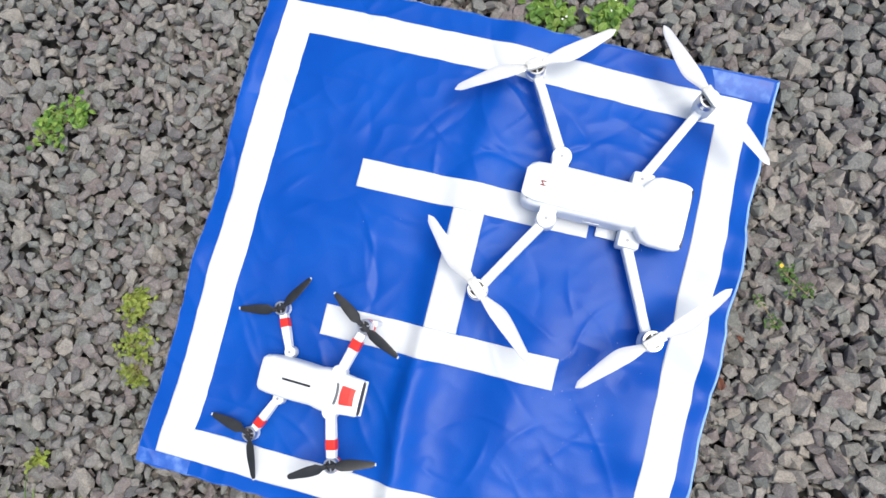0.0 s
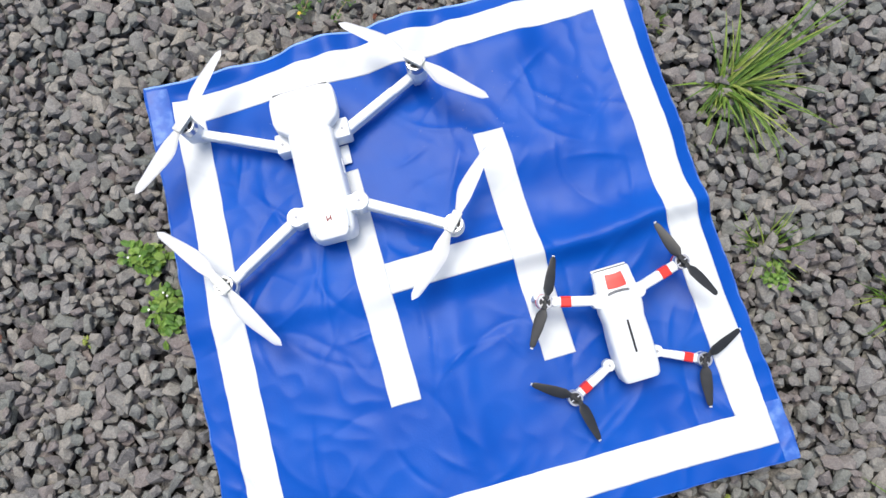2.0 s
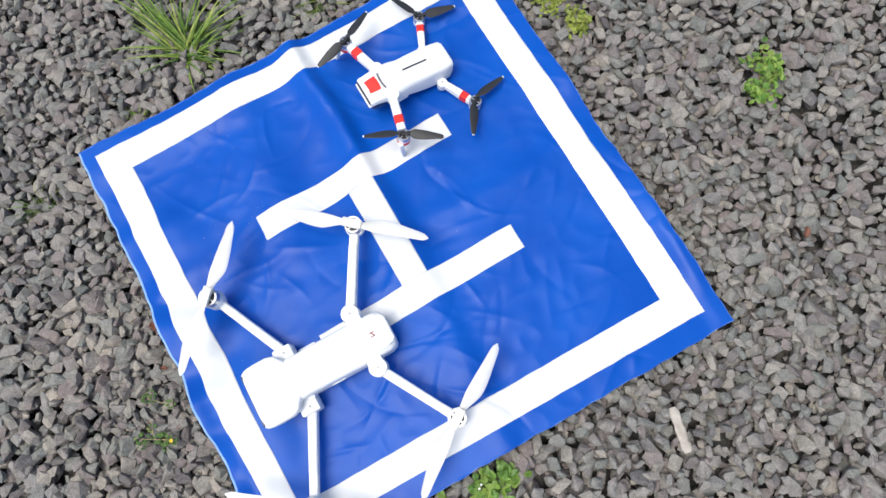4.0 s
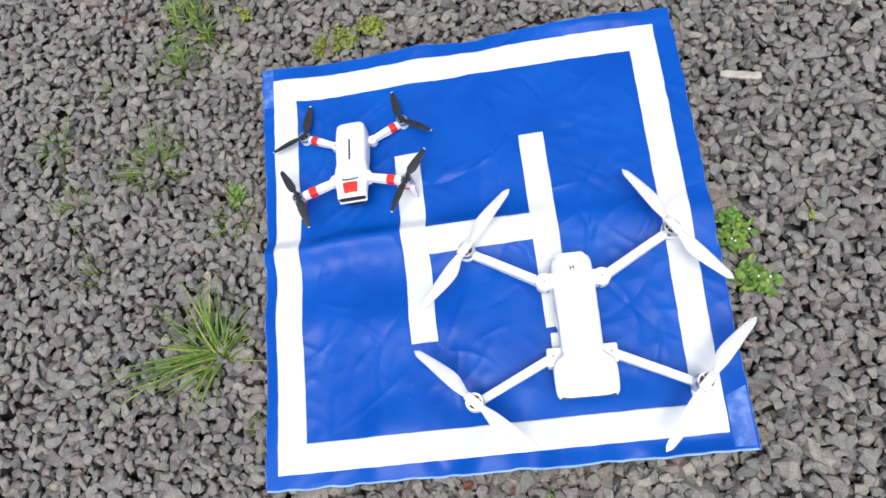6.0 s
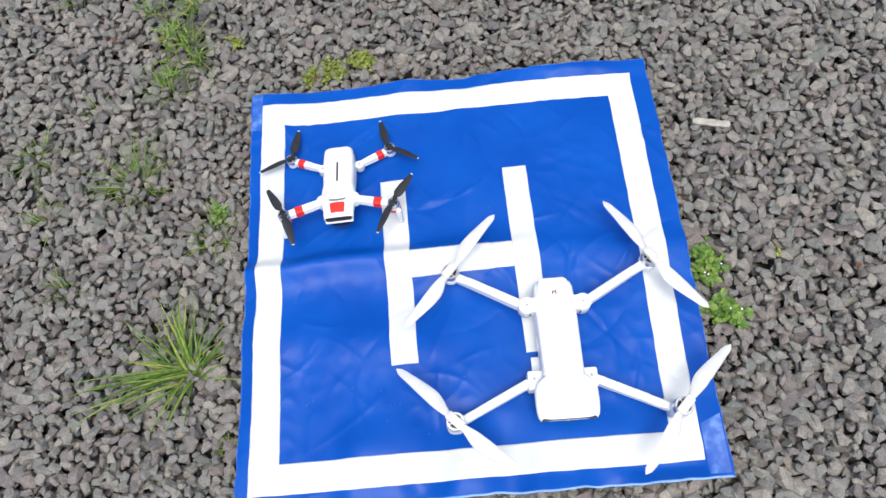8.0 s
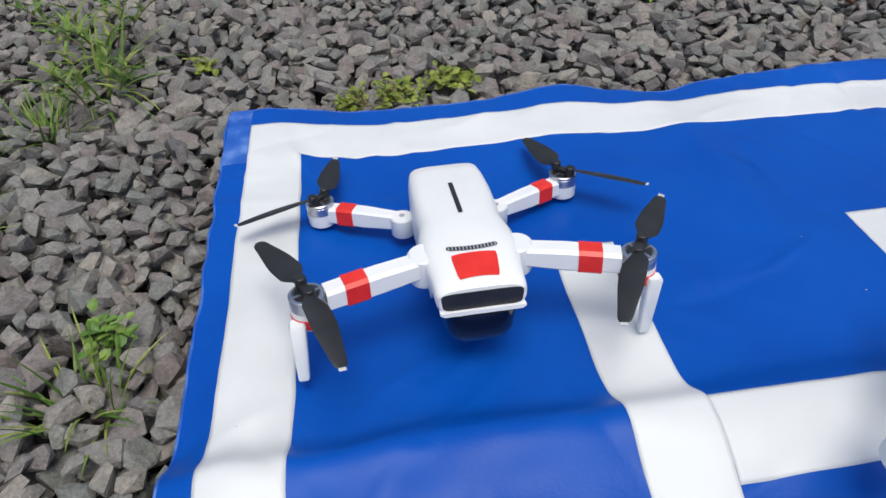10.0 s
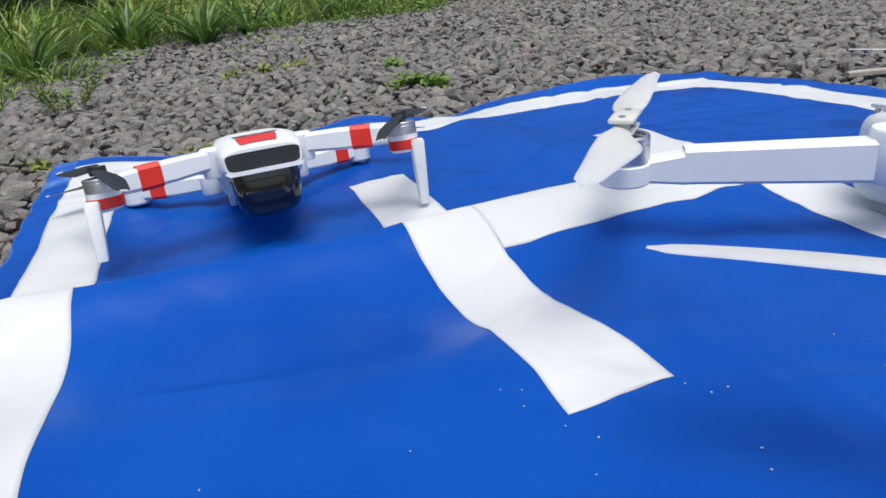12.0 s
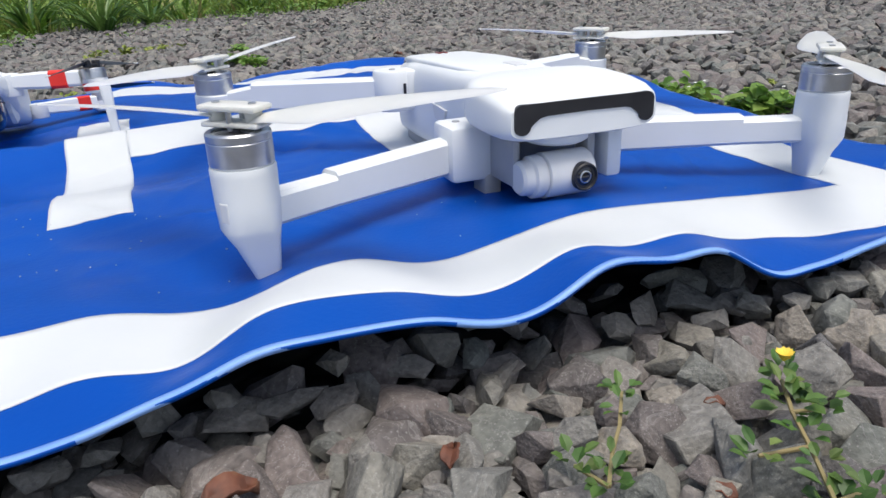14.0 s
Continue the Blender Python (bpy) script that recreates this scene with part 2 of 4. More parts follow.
def beam(p, q, w, h, bm=None, w2=None, h2=None, bevel=0.15):
    """A tapering beam with chamfered edges from p to q (both Vectors), its height along z."""
    p, q = Vector(p), Vector(q)
    d = (q - p).normalized()
    side = d.cross(Vector((0, 0, 1))).normalized()
    w2, h2 = w2 or w, h2 or h
    rings = []
    for c, ww, hh in ((p, w, h), (q, w2, h2)):
        r = []
        e = min(ww, hh) * bevel
        for sx, sz in ((-ww / 2 + e, -hh / 2), (ww / 2 - e, -hh / 2), (ww / 2, -hh / 2 + e), (ww / 2, hh / 2 - e),
                       (ww / 2 - e, hh / 2), (-ww / 2 + e, hh / 2), (-ww / 2, hh / 2 - e), (-ww / 2, -hh / 2 + e)):
            r.append(c + side * sx + Vector((0, 0, sz)))
        rings.append(r)
    return loft(rings, bm)


def prism(outline, y0, y1, bm=None):
    """An outline in x and z, extruded along y."""
    return loft([[(x, y0, z) for x, z in outline], [(x, y1, z) for x, z in outline]], bm)


def thing(name, label, category, m=None, group="", kind=""):
    ob = tagged(new(name), label, category, group, kind)
    ob.empty_display_size = 0.02
    if m is not None:
        ob.matrix_world = m
    return ob


# ---- the mat's relief ----
def bell(d, s):
    return math.exp(-0.5 * (d / s) ** 2)


def step(e0, e1, v):
    t = min(1.0, max(0.0, (v - e0) / (e1 - e0)))
    return t * t * (3 - 2 * t)


# heights, in millimetres, of the slack waves along the southern strip and its rim
WAVES_INNER = (9.7, 6.7, 6.7, 3.8, 7.0, 1.2, 0.0, 7.1, 6.8, -1.8, 0.6, 2.4, 5.2, 3.6, 2.5, 0.8, -0.8, -2.2, -4.0, -3.6, -7.7)
WAVES_OUTER = (8.1, 2.4, 4.3, -0.3, 8.7, -3.5, 11.9, 8.8, 8.1, 0.6, 0.4, 11.1, 0.7, 7.5, -1.8, -1.8, -6.3, -6.3, -9.0, -6.8, -9.4)
WAVES_RIM = (6.2, 0.9, 2.2, -1.0, 2.2, 3.6, 11.1, 6.7, 8.6, 0.0, 1.6, 13.5, 3.4, 10.2, -6.8, -5.5, -4.1, -0.4, -2.9, -1.4, -3.3)
crease_rng = random.Random(23)
CREASES = []
for i in range(120):
    a = crease_rng.choice((0.5, 0.9, 2.2, 2.6, 1.5)) + crease_rng.gauss(0, 0.25)
    CREASES.append((crease_rng.uniform(-0.31, 0.34), crease_rng.uniform(-0.27, 0.34), math.cos(a), math.sin(a), crease_rng.uniform(0.014, 0.042),
                    crease_rng.uniform(0.0026, 0.0056), crease_rng.choice((1, 1, -1)) * crease_rng.uniform(0.0008, 0.0020), crease_rng.uniform(-6, 6)))


def creases(x, y):
    """Short sharp dents where the vinyl was folded up in its bag."""
    z = 0.0
    for cx, cy, c, s, half, wide, high, bend in CREASES:
        dx, dy = x - cx, y - cy
        u = dx * c + dy * s
        if abs(u) > 2.4 * half:
            continue
        v = dy * c - dx * s - bend * u * u
        if abs(v) < 5 * wide:
            z += high * math.exp(-abs(v) / wide * 0.7 - 0.15 * (v / wide) ** 2) * bell(u, half)
    return z


def waves(x, row):
    return 0.001 * sum(h * bell(x + 0.165 - 0.0242 * k, 0.0165) for k, h in enumerate(row) if abs(x + 0.165 - 0.0242 * k) < 0.06)


def mat_height(x, y):
    """The sheet lies slack over stones: a fold across the middle, a low far corner and wavy margins."""
    z = 0.003
    # fold from west to east, steep on its north face, lower in the east
    crest = 0.0235 - 0.015 * step(0.08, 0.3, x) - 0.012 * step(-0.17, -0.27, x)
    d = y - crest
    south = 0.0175 + 0.012 * step(-0.11, -0.06, x)
    z += 0.0158 * bell(d, 0.0105 + 0.004 * step(-0.09, 0.0, x) if d > 0 else south) * (1.0 - 0.55 * step(-0.02, 0.16, x))
    z -= 0.004 * step(-0.285, -0.33, x) * bell(y - 0.008, 0.03)
    z -= 0.0055 * bell(y + 0.052, 0.022) * bell(x + 0.085, 0.06)
    z -= 0.0030 * bell(y - 0.085, 0.035) * bell(x + 0.16, 0.08)
    # second, lower fold south of it
    z += 0.0060 * bell(y + 0.118 + 0.12 * (x + 0.1), 0.024) * step(0.03, -0.08, x)
    # fold from north to south
    z += 0.004 * bell(x - 0.005 - 0.03 * math.sin(y * 9), 0.014) * step(0.0, 0.12, y)
    # the whole sheet sinks towards the north-east and rises on the western stones
    z -= 0.012 * step(0.10, 0.34, x) * step(0.12, 0.34, y)
    z -= 0.0145 * bell(x - 0.30, 0.085) * bell(y + 0.24, 0.10)
    z += 0.0085 * step(-0.225, -0.300, x)
    z -= 0.005 * bell(x + 0.329, 0.012) * step(0.22, 0.12, y) * step(-0.3, -0.2, y)
    # northern margin
    n = step(0.245, 0.33, y)
    z += n * (0.0035 * step(-0.12, -0.26, x) + 0.005 * bell(x + 0.06, 0.032) - 0.004 * bell(x - 0.018, 0.03))
    n = step(0.325, 0.352, y)
    z += n * (0.005 * bell(x + 0.065, 0.028) - 0.004 * bell(x - 0.02, 0.03) + 0.011 * bell(x - 0.24, 0.06))
    # slack wrinkles at two sizes, and the creases
    p = Vector((x * 9 + 3.1, y * 9 - 1.7, 0.3))
    z += 0.0030 * noise.noise(p) + 0.0011 * noise.noise(Vector((x * 24 - y * 9, y * 17 + x * 6, 3.3)))
    r2 = 1.0 - abs(noise.noise(Vector((x * 30 + y * 13, y * 27 - x * 12, 9.2)))) * 2
    z += 0.0011 * (r2 - 0.4) * (0.4 + 0.6 * step(-0.25, 0.3, noise.noise(p * 0.8 + Vector((5, 0, 0)))))
    z += creases(x, y)
    # the southern strip takes its own waves
    k = step(-0.215, -0.268, y) * step(-0.23, -0.14, x)
    if k > 0:
        a, b, c = waves(x, WAVES_INNER), waves(x, WAVES_OUTER), waves(x, WAVES_RIM)
        w = a + (b - a) * step(-0.270, -0.318, y) + (c - b) * step(-0.316, -0.340, y)
        z += (w + 0.12 * (z - 0.003) - z) * k
    # dent under the drone's leg
    z -= 0.0065 * bell(x + 0.012, 0.032) * bell(y + 0.243, 0.020)
    return z


def quad_point(c, u, v):
    """Bilinear point in corners (sw, se, ne, nw)."""
    a = Vector(c[0]).lerp(Vector(c[1]), u)
    b = Vector(c[3]).lerp(Vector(c[2]), u)
    return a.lerp(b, v)


def sheet(c, nu, nv, lift, bm=None, ragged=0.0):
    """A patch of the mat between four corners, following its relief."""
    bm = bm or bmesh.new()
    grid = []
    for j in range(nv + 1):
        row = []
        for i in range(nu + 1):
            p = quad_point(c, i / nu, j / nv)
            if ragged and (i in (0, nu) or j in (0, nv)):
                p = p + Vector((noise.noise(Vector((p.x * 40, p.y * 40, 1.0))), noise.noise(Vector((p.x * 40, p.y * 40, 7.0))))) * ragged
            row.append(bm.verts.new((p.x, p.y, mat_height(p.x, p.y) + lift)))
        grid.append(row)
    for j in range(nv):
        for i in range(nu):
            bm.faces.new((grid[j][i], grid[j][i + 1], grid[j + 1][i + 1], grid[j + 1][i]))
    return bm


BLUE = ((-0.324, -0.346), (0.362, -0.336), (0.356, 0.3625), (-0.332, 0.3425))
OUTER = ((-0.306, -0.3245), (0.329, -0.3105), (0.326, 0.3365), (-0.3127, 0.3205))
INNER = ((-0.264, -0.2815), (0.288, -0.2700), (0.283, 0.2915), (-0.2727, 0.2790))

landing_mat = thing("landing_mat", "creased blue vinyl landing mat with white border and letter H", "landing mat")
part("blue_sheet", sheet(BLUE, 270, 270, 0.0, ragged=0.0022), M_BLUE, landing_mat, "glossy creased blue vinyl", smooth=True, angle=80, flip=False)
bm = bmesh.new()
for i in range(4):
    j = (i + 1) % 4
    sheet((OUTER[i], OUTER[j], INNER[j], INNER[i]), 250, 16, 0.00035, bm, ragged=0.0008)
bmesh.ops.remove_doubles(bm, verts=bm.verts, dist=0.00002)
part("white_border", bm, M_TAPE, landing_mat, "matt white vinyl border strip", smooth=True, angle=80, flip=False)
bm = bmesh.new()
sheet(((-0.1005, -0.1515), (-0.0603, -0.1505), (-0.0707, 0.1585), (-0.1118, 0.1575)), 18, 130, 0.00035, bm, ragged=0.0006)
sheet(((0.099, -0.146), (0.139, -0.144), (0.1290, 0.1665), (0.0900, 0.1655)), 18, 130, 0.00035, bm, ragged=0.0006)
sheet(((-0.0649, -0.0160), (0.0957, -0.0110), (0.0944, 0.0300), (-0.0662, 0.0265)), 66, 18, 0.00035, bm, ragged=0.0)
part("letter_h", bm, M_TAPE, landing_mat, "white vinyl letter H", smooth=True, angle=80, flip=False)
for c in (((-0.330, 0.272), (-0.3125, 0.272), (-0.3125, 0.343), (-0.3305, 0.343)), ((0.331, -0.330), (0.3585, -0.330), (0.3585, -0.250), (0.331, -0.262))):
    part("scuffed_film", sheet(c, 12, 30, 0.00025), M_SCUFF, landing_mat, "paler scuffed vinyl film", smooth=True, angle=80, flip=False)
hem_corners = [Vector(p) for p in BLUE]
for i in range(4):
    a, b = hem_corners[i], hem_corners[(i + 1) % 4]
    w = (0.0085, 0.0035, 0.003, 0.005)[i]
    hem = part("hem", sheet((tuple(a), tuple(b), tuple(b * (1 - w)), tuple(a * (1 - w))), 270, 1, 0.0003, ragged=0.0022), M_HEM if i == 0 else M_SCUFF, landing_mat,
               "pale blue worn cut edge", smooth=True, angle=80, flip=False)
    mod = hem.modifiers.new("thickness", "SOLIDIFY")
    mod.thickness, mod.offset = 0.0019, -1.0
for name, thick in (("blue_sheet", 0.0016), ("white_border", 0.0003), ("letter_h", 0.0003)):
    mod = bpy.data.objects[name].modifiers.new("thickness", "SOLIDIFY")
    mod.thickness, mod.offset = thick, -1.0


# ---- propellers ----
def blade_mesh(length, chord, thick, pitch, hand, root=0.45, sweep=0.12, tip=0.5, swell=0.33, lead=0.22):
    """A twisted blade along +x with a rounded tip; hand +1 or -1 sets the leading side."""
    rings, k = [], 12
    for i in range(17):
        u = i / 16
        c = chord * (root + (1 - root) * step(0.0, swell, u)) * (1 - (1 - tip) * step(0.35, 1.0, u))
        if u > 0.9:
            c *= math.sqrt(max(0.02, 1 - ((u - 0.9) / 0.1) ** 2)) * 0.8 + 0.2 * (1 - (u - 0.9) / 0.1)
        t = thick * (1 - 0.65 * u)
        tw = -radians(pitch * (1 - 0.62 * u)) * hand
        off = hand * (chord * lead * step(0, 0.4, u) - sweep * chord * u * u * 2)
        ring = []
        for j in range(k):
            a = 2 * math.pi * j / k
            yy, zz = c / 2 * math.cos(a) + off, t / 2 * math.sin(a) + t * 0.35 * (1 - math.cos(a) ** 2)
            ring.append((u * length, yy * math.cos(tw) - zz * math.sin(tw), yy * math.sin(tw) + zz * math.cos(tw) - 0.004 * u * u * (length / 0.1)))
        rings.append(ring)
    return loft(rings)


def fan_turn(x, y, z, deg):
    return Matrix.Translation((x, y, z)) @ Matrix.Rotation(radians(deg), 4, "Z")


# ---- large white drone ----
def big_propeller(drone, x, y, z, angles, hand, lifts):
    turn = Matrix.Rotation(radians(angles[0]), 4, "Z")
    prop = part("propeller", box((0.0265, 0.0110, 0.0020), (x, y, z + 0.0022), 0.0009, turn), M_CREAM, drone, "cream folding propeller", smooth=True)
    part("hub_cap", box((0.0272, 0.0124, 0.0026), (x, y, z + 0.0086), 0.0012, turn), M_CREAM, prop, smooth=True)
    bm = None
    for s in (-1, 1):
        o = turn @ Vector((s * 0.0086, 0, 0))
        bm = lathe([(0.0034, z + 0.003), (0.0034, z + 0.0078)], x + o.x, y + o.y, 14, bm)
    part("hub_post", bm, M_CREAM, prop, smooth=True)
    for s in (-1, 1):
        o = turn @ Vector((s * 0.0086, 0, 0))
        part("screw", lathe([(0.0016, z + 0.0100), (0.0016, z + 0.0105), (0.001, z + 0.0107)], x + o.x, y + o.y, 12), M_SILVER, prop, "steel screw")
        o = turn @ Vector((0, s * 0.004, 0))
        part("pin", lathe([(0.0012, z + 0.0), (0.0012, z + 0.0078)], x + o.x, y + o.y, 10), M_SILVER, prop)
    for k, a in enumerate(angles):
        o = turn @ Vector(((1 if k == 0 else -1) * 0.0086, 0, 0))
        b = part("blade", blade_mesh(0.099, 0.0205, 0.0017, 15, hand, 0.42, 0.10, 0.52), M_CREAM, prop, smooth=True, angle=60)
        b.matrix_basis = fan_turn(x + o.x, y + o.y, z + 0.0042, a) @ Matrix.Rotation(-radians(lifts[k]), 4, "Y")
    return prop


def motor(drone, x, y, z0, z1, r, name="motor"):
    h = z1 - z0
    m = part(name, lathe([(r * 0.97, z0), (r, z0 + h * 0.04), (r, z0 + h * 0.07), (r, z0 + h * 0.67), (r, z0 + h * 0.70), (r * 0.985, z0 + h * 0.72), (r * 0.985, z0 + h * 0.74),
                          (r, z0 + h * 0.76), (r, z0 + h * 0.79), (r, z0 + h * 0.91), (r, z0 + h * 0.94), (r * 0.95, z1), (r * 0.80, z1), (r * 0.76, z1 - h * 0.10)], x, y, 40),
             M_SILVER, drone, "brushed silver motor can", smooth=True)
    part("bearing", lathe([(r * 0.74, z1 - h * 0.12), (r * 0.70, z1 - h * 0.02), (r * 0.35, z1 - h * 0.02), (r * 0.3, z1 + h * 0.10)], x, y, 20), M_BLACK, m)
    for i in range(4):
        a = i * math.pi / 2 + 0.4
        part("spoke", box((r * 0.62, r * 0.16, h * 0.07), (x + math.cos(a) * r * 0.58, y + math.sin(a) * r * 0.58, z1 - h * 0.005), 0.0,
                          Matrix.Rotation(a, 4, "Z")), M_SILVER, m)
    return m


def big_drone():
    d = thing("large_drone", "large white four-armed folding drone with cream propellers standing on the mat", "drone",
              pose(0.1425, -0.1375, -0.0055, 0, 1.8, 0.3))
    # body shell, front towards -y
    secs = [(0.0865, 0.017, 0.026, 0.046), (0.0855, 0.022, 0.020, 0.051), (0.082, 0.0265, 0.014, 0.056), (0.074, 0.029, 0.0115, 0.0595),
            (0.05, 0.0298, 0.011, 0.0622), (0.02, 0.0298, 0.0115, 0.0638), (-0.02, 0.0292, 0.0125, 0.0645), (-0.05, 0.0288, 0.016, 0.065),
            (-0.064, 0.0285, 0.020, 0.0645), (-0.068, 0.026, 0.024, 0.063)]
    part("body", loft([ring_y(y, w, a, b, 5.5, 48) for y, w, a, b in secs]), M_WHITE, d, "smooth white plastic shell", smooth=True)
    part("battery", loft([ring_y(y, w, 0.058, t, 5, 32) for y, w, t in
                          ((0.0868, 0.016, 0.0585), (0.083, 0.020, 0.0610), (0.07, 0.0235, 0.0632), (0.02, 0.0245, 0.0652), (-0.02, 0.0235, 0.0659),
                           (-0.042, 0.020, 0.0660), (-0.048, 0.016, 0.0652))]), M_WHITE, d, "raised white battery cover", smooth=True)
    part("button", box((0.007, 0.017, 0.0012), (0.004, -0.036, 0.0660), 0.0005), M_PALE, d, "pale grey button")
    head = part("head", loft([ring_y(y, w, a, b, 4.5, 48) for y, w, a, b in
                              ((-0.055, 0.027, 0.044, 0.0645), (-0.060, 0.033, 0.042, 0.0662), (-0.066, 0.0400, 0.041, 0.0668), (-0.076, 0.0430, 0.0405, 0.0666),
                               (-0.094, 0.0432, 0.0400, 0.0655), (-0.104, 0.0426, 0.0402, 0.0638), (-0.1105, 0.0412, 0.0410, 0.0615),
                               (-0.1145, 0.0385, 0.0425, 0.0592))]), M_WHITE, d, "rounded white nose", smooth=True)
    band = []
    for i in range(9):   # upper edge, then the arched lower edge
        a = math.pi / 2 * i / 8
        band.append((-0.0335 - 0.0042 * math.sin(a), 0.0452 + 0.0042 * math.cos(a) - 0.0))
    for i in range(9):
        a = math.pi * i / 8
        band.append((-0.0335 - 0.0042 * math.cos(a), 0.0368 - 0.0042 * math.sin(a)))
    for x, z in ((-0.0275, 0.0388), (-0.0245, 0.0412), (-0.021, 0.042), (0.0, 0.0424), (0.021, 0.042), (0.0245, 0.0412), (0.0275, 0.0388)):
        band.append((x, z))
    for i in range(9):
        a = math.pi * i / 8
        band.append((0.0335 - 0.0042 * math.cos(a), 0.0368 - 0.0042 * math.sin(a)))
    for i in range(9):
        a = math.pi / 2 * i / 8
        band.append((0.0335 + 0.0042 * math.cos(a), 0.0452 + 0.0042 * math.sin(a)))
    band = [(x * 0.98, 0.0505 + (z + 0.0115 - 0.0505) * 0.82) for x, z in band]
    part("sensor_band", prism(band, -0.1102, -0.1152), M_BLACK, head, "matt black arched band")
    # belly and the bay for the camera
    part("belly", box((0.050, 0.100, 0.012), (0, 0.022, 0.0092), 0.003), M_GREY, d, "grey underside plate", smooth=True)
    part("foot_plate", box((0.066, 0.026, 0.0035), (-0.006, -0.030, 0.0105), 0.0012), M_WHITE, d, smooth=True)
    part("bay_wall", box((0.004, 0.030, 0.028), (-0.0255, -0.080, 0.029), 0.0012), M_GREY, d, "grey camera bay side", smooth=True)
    part("bay_wall", box((0.009, 0.026, 0.027), (0.0265, -0.088, 0.0285), 0.0022), M_WHITE, d, smooth=True)
    part("bay_back", box((0.046, 0.004, 0.030), (0, -0.068, 0.030), 0.001), M_GREY, d, "dark grey bay back")
    part("chin", box((0.010, 0.016, 0.014), (-0.026, -0.062, 0.011), 0.002), M_GREY, d, smooth=True)
    # camera on its gimbal
    gim = part("gimbal", lathe([(0.0150, 0.0415), (0.0165, 0.0400), (0.0165, 0.0368), (0.0140, 0.0352)], -0.002, -0.090), M_WHITE, d, "white gimbal disc", smooth=True)
    part("bracket", box((0.005, 0.012, 0.024), (0.0140, -0.093, 0.0265), 0.0018), M_GREY, gim, "grey gimbal bracket", smooth=True)
    rot = Matrix.Rotation(radians(90), 4, "Y")

    def turned_x(profile, y, z, k=36):
        b = lathe(profile, 0, 0, k)
        bmesh.ops.transform(b, matrix=Matrix.Translation((0, y, z)) @ rot, verts=b.verts)
        return b
    cam_body = part("camera", turned_x([(0.0098, -0.0145), (0.0112, -0.0138), (0.0112, 0.0098), (0.0100, 0.0112)], -0.0985, 0.0205), M_PALE, gim,
                    "pale grey camera barrel", smooth=True)
    part("camera_end", turned_x([(0.0070, -0.0272), (0.0084, -0.0258), (0.0088, -0.0215), (0.0104, -0.0205), (0.0106, -0.0160), (0.0098, -0.0146)], -0.0985, 0.0205), M_PALE, gim, smooth=True)

    def facing_y(profile, x, z):
        b = lathe(profile, 0, 0, 32)
        bmesh.ops.transform(b, matrix=Matrix.Translation((x, 0, z)) @ Matrix.Rotation(radians(90), 4, "X"), verts=b.verts)
        return b
    lens = part("lens", facing_y([(0.0069, 0.1030), (0.0069, 0.1112), (0.0062, 0.1118), (0.0056, 0.1106)], 0.0032, 0.0205), M_BLACK, gim, "black lens ring", smooth=True)
    part("lens_glass", facing_y([(0.0056, 0.1098), (0.0040, 0.1108), (0.0015, 0.1113)], 0.0032, 0.0205), M_GLOSS, gim, "dark lens glass", smooth=True)
    part("lens_ring", facing_y([(0.0031, 0.1106), (0.0031, 0.1114), (0.0026, 0.1116), (0.0024, 0.1110)], 0.0032, 0.0205), M_SILVER, gim, "thin silver ring", smooth=True)
    # little red mark on the rear deck, tail lights, side buttons
    bm = box((0.0012, 0.0055, 0.0005), (-0.0022, 0.063, 0.0639))
    box((0.0012, 0.0055, 0.0005), (0.0018, 0.063, 0.0639), bm=bm)
    box((0.0046, 0.0013, 0.0005), (-0.0002, 0.0636, 0.0639), 0, Matrix.Rotation(radians(35), 4, "Z"), bm)
    bmesh.ops.scale(bm, vec=(1.25, 1.25, 1), space=Matrix.Translation((0, -0.063, 0)), verts=bm.verts)
    part("maker_mark", bm, M_MARK, d, "small dark red mark")
    for s in (-1, 1):
        part("rivet", lathe([(0.0012, 0.0565), (0.0012, 0.0592)], s * 0.021, 0.078, 10), M_GREY, d)
        part("side_button", loft([[(s * x, y, z) for y, z in ((0.0045, 0.042), (-0.0165, 0.0405), (-0.0135, 0.0335), (0.0005, 0.0335))]
                                  for x in (0.0290, 0.0306)]), M_PALE, d, "flush side release button")
        # rear arms
        hx, hy, mx, my = s * 0.0418, 0.0490, s * 0.1465, 0.1085
        part("hinge", lathe([(0.0118, 0.0325), (0.0125, 0.0335), (0.0125, 0.0560), (0.0115, 0.0575)], hx - s * 0.0015, hy, 28), M_WHITE, d, "white rear hinge", smooth=True)
        part("hinge_bridge", box((0.020, 0.0215, 0.0245), (hx - s * 0.010, hy, 0.0450), 0.002), M_WHITE, d, smooth=True)
        part("slot", box((0.0016, 0.0012, 0.010), (hx - s * 0.0015 - s * 0.004, hy - 0.0122, 0.0450)), M_BLACK, d, "dark hinge slot")
        part("screw", lathe([(0.002, 0.0575), (0.002, 0.0581), (0.001, 0.0582)], hx - s * 0.0015, hy, 12), M_GREY, d)
        dv = Vector((mx - hx, my - hy, 0)).normalized()
        bm = beam((hx, hy, 0.0430), (mx - dv.x * 0.028, my - dv.y * 0.028, 0.0425), 0.0125, 0.0205, w2=0.0115, h2=0.018)
        beam((mx - dv.x * 0.030, my - dv.y * 0.030, 0.0415), (mx - dv.x * 0.006, my - dv.y * 0.006, 0.0402), 0.0115, 0.0165, bm, w2=0.0125, h2=0.0105)
        arm = part("rear_arm", bm, M_WHITE, d, "white rear arm", smooth=True, angle=25)
        part("motor_seat", lathe([(0.0122, 0.0340), (0.0132, 0.0350), (0.0132, 0.0440), (0.0126, 0.0447)], mx, my, 36), M_WHITE, arm, smooth=True)
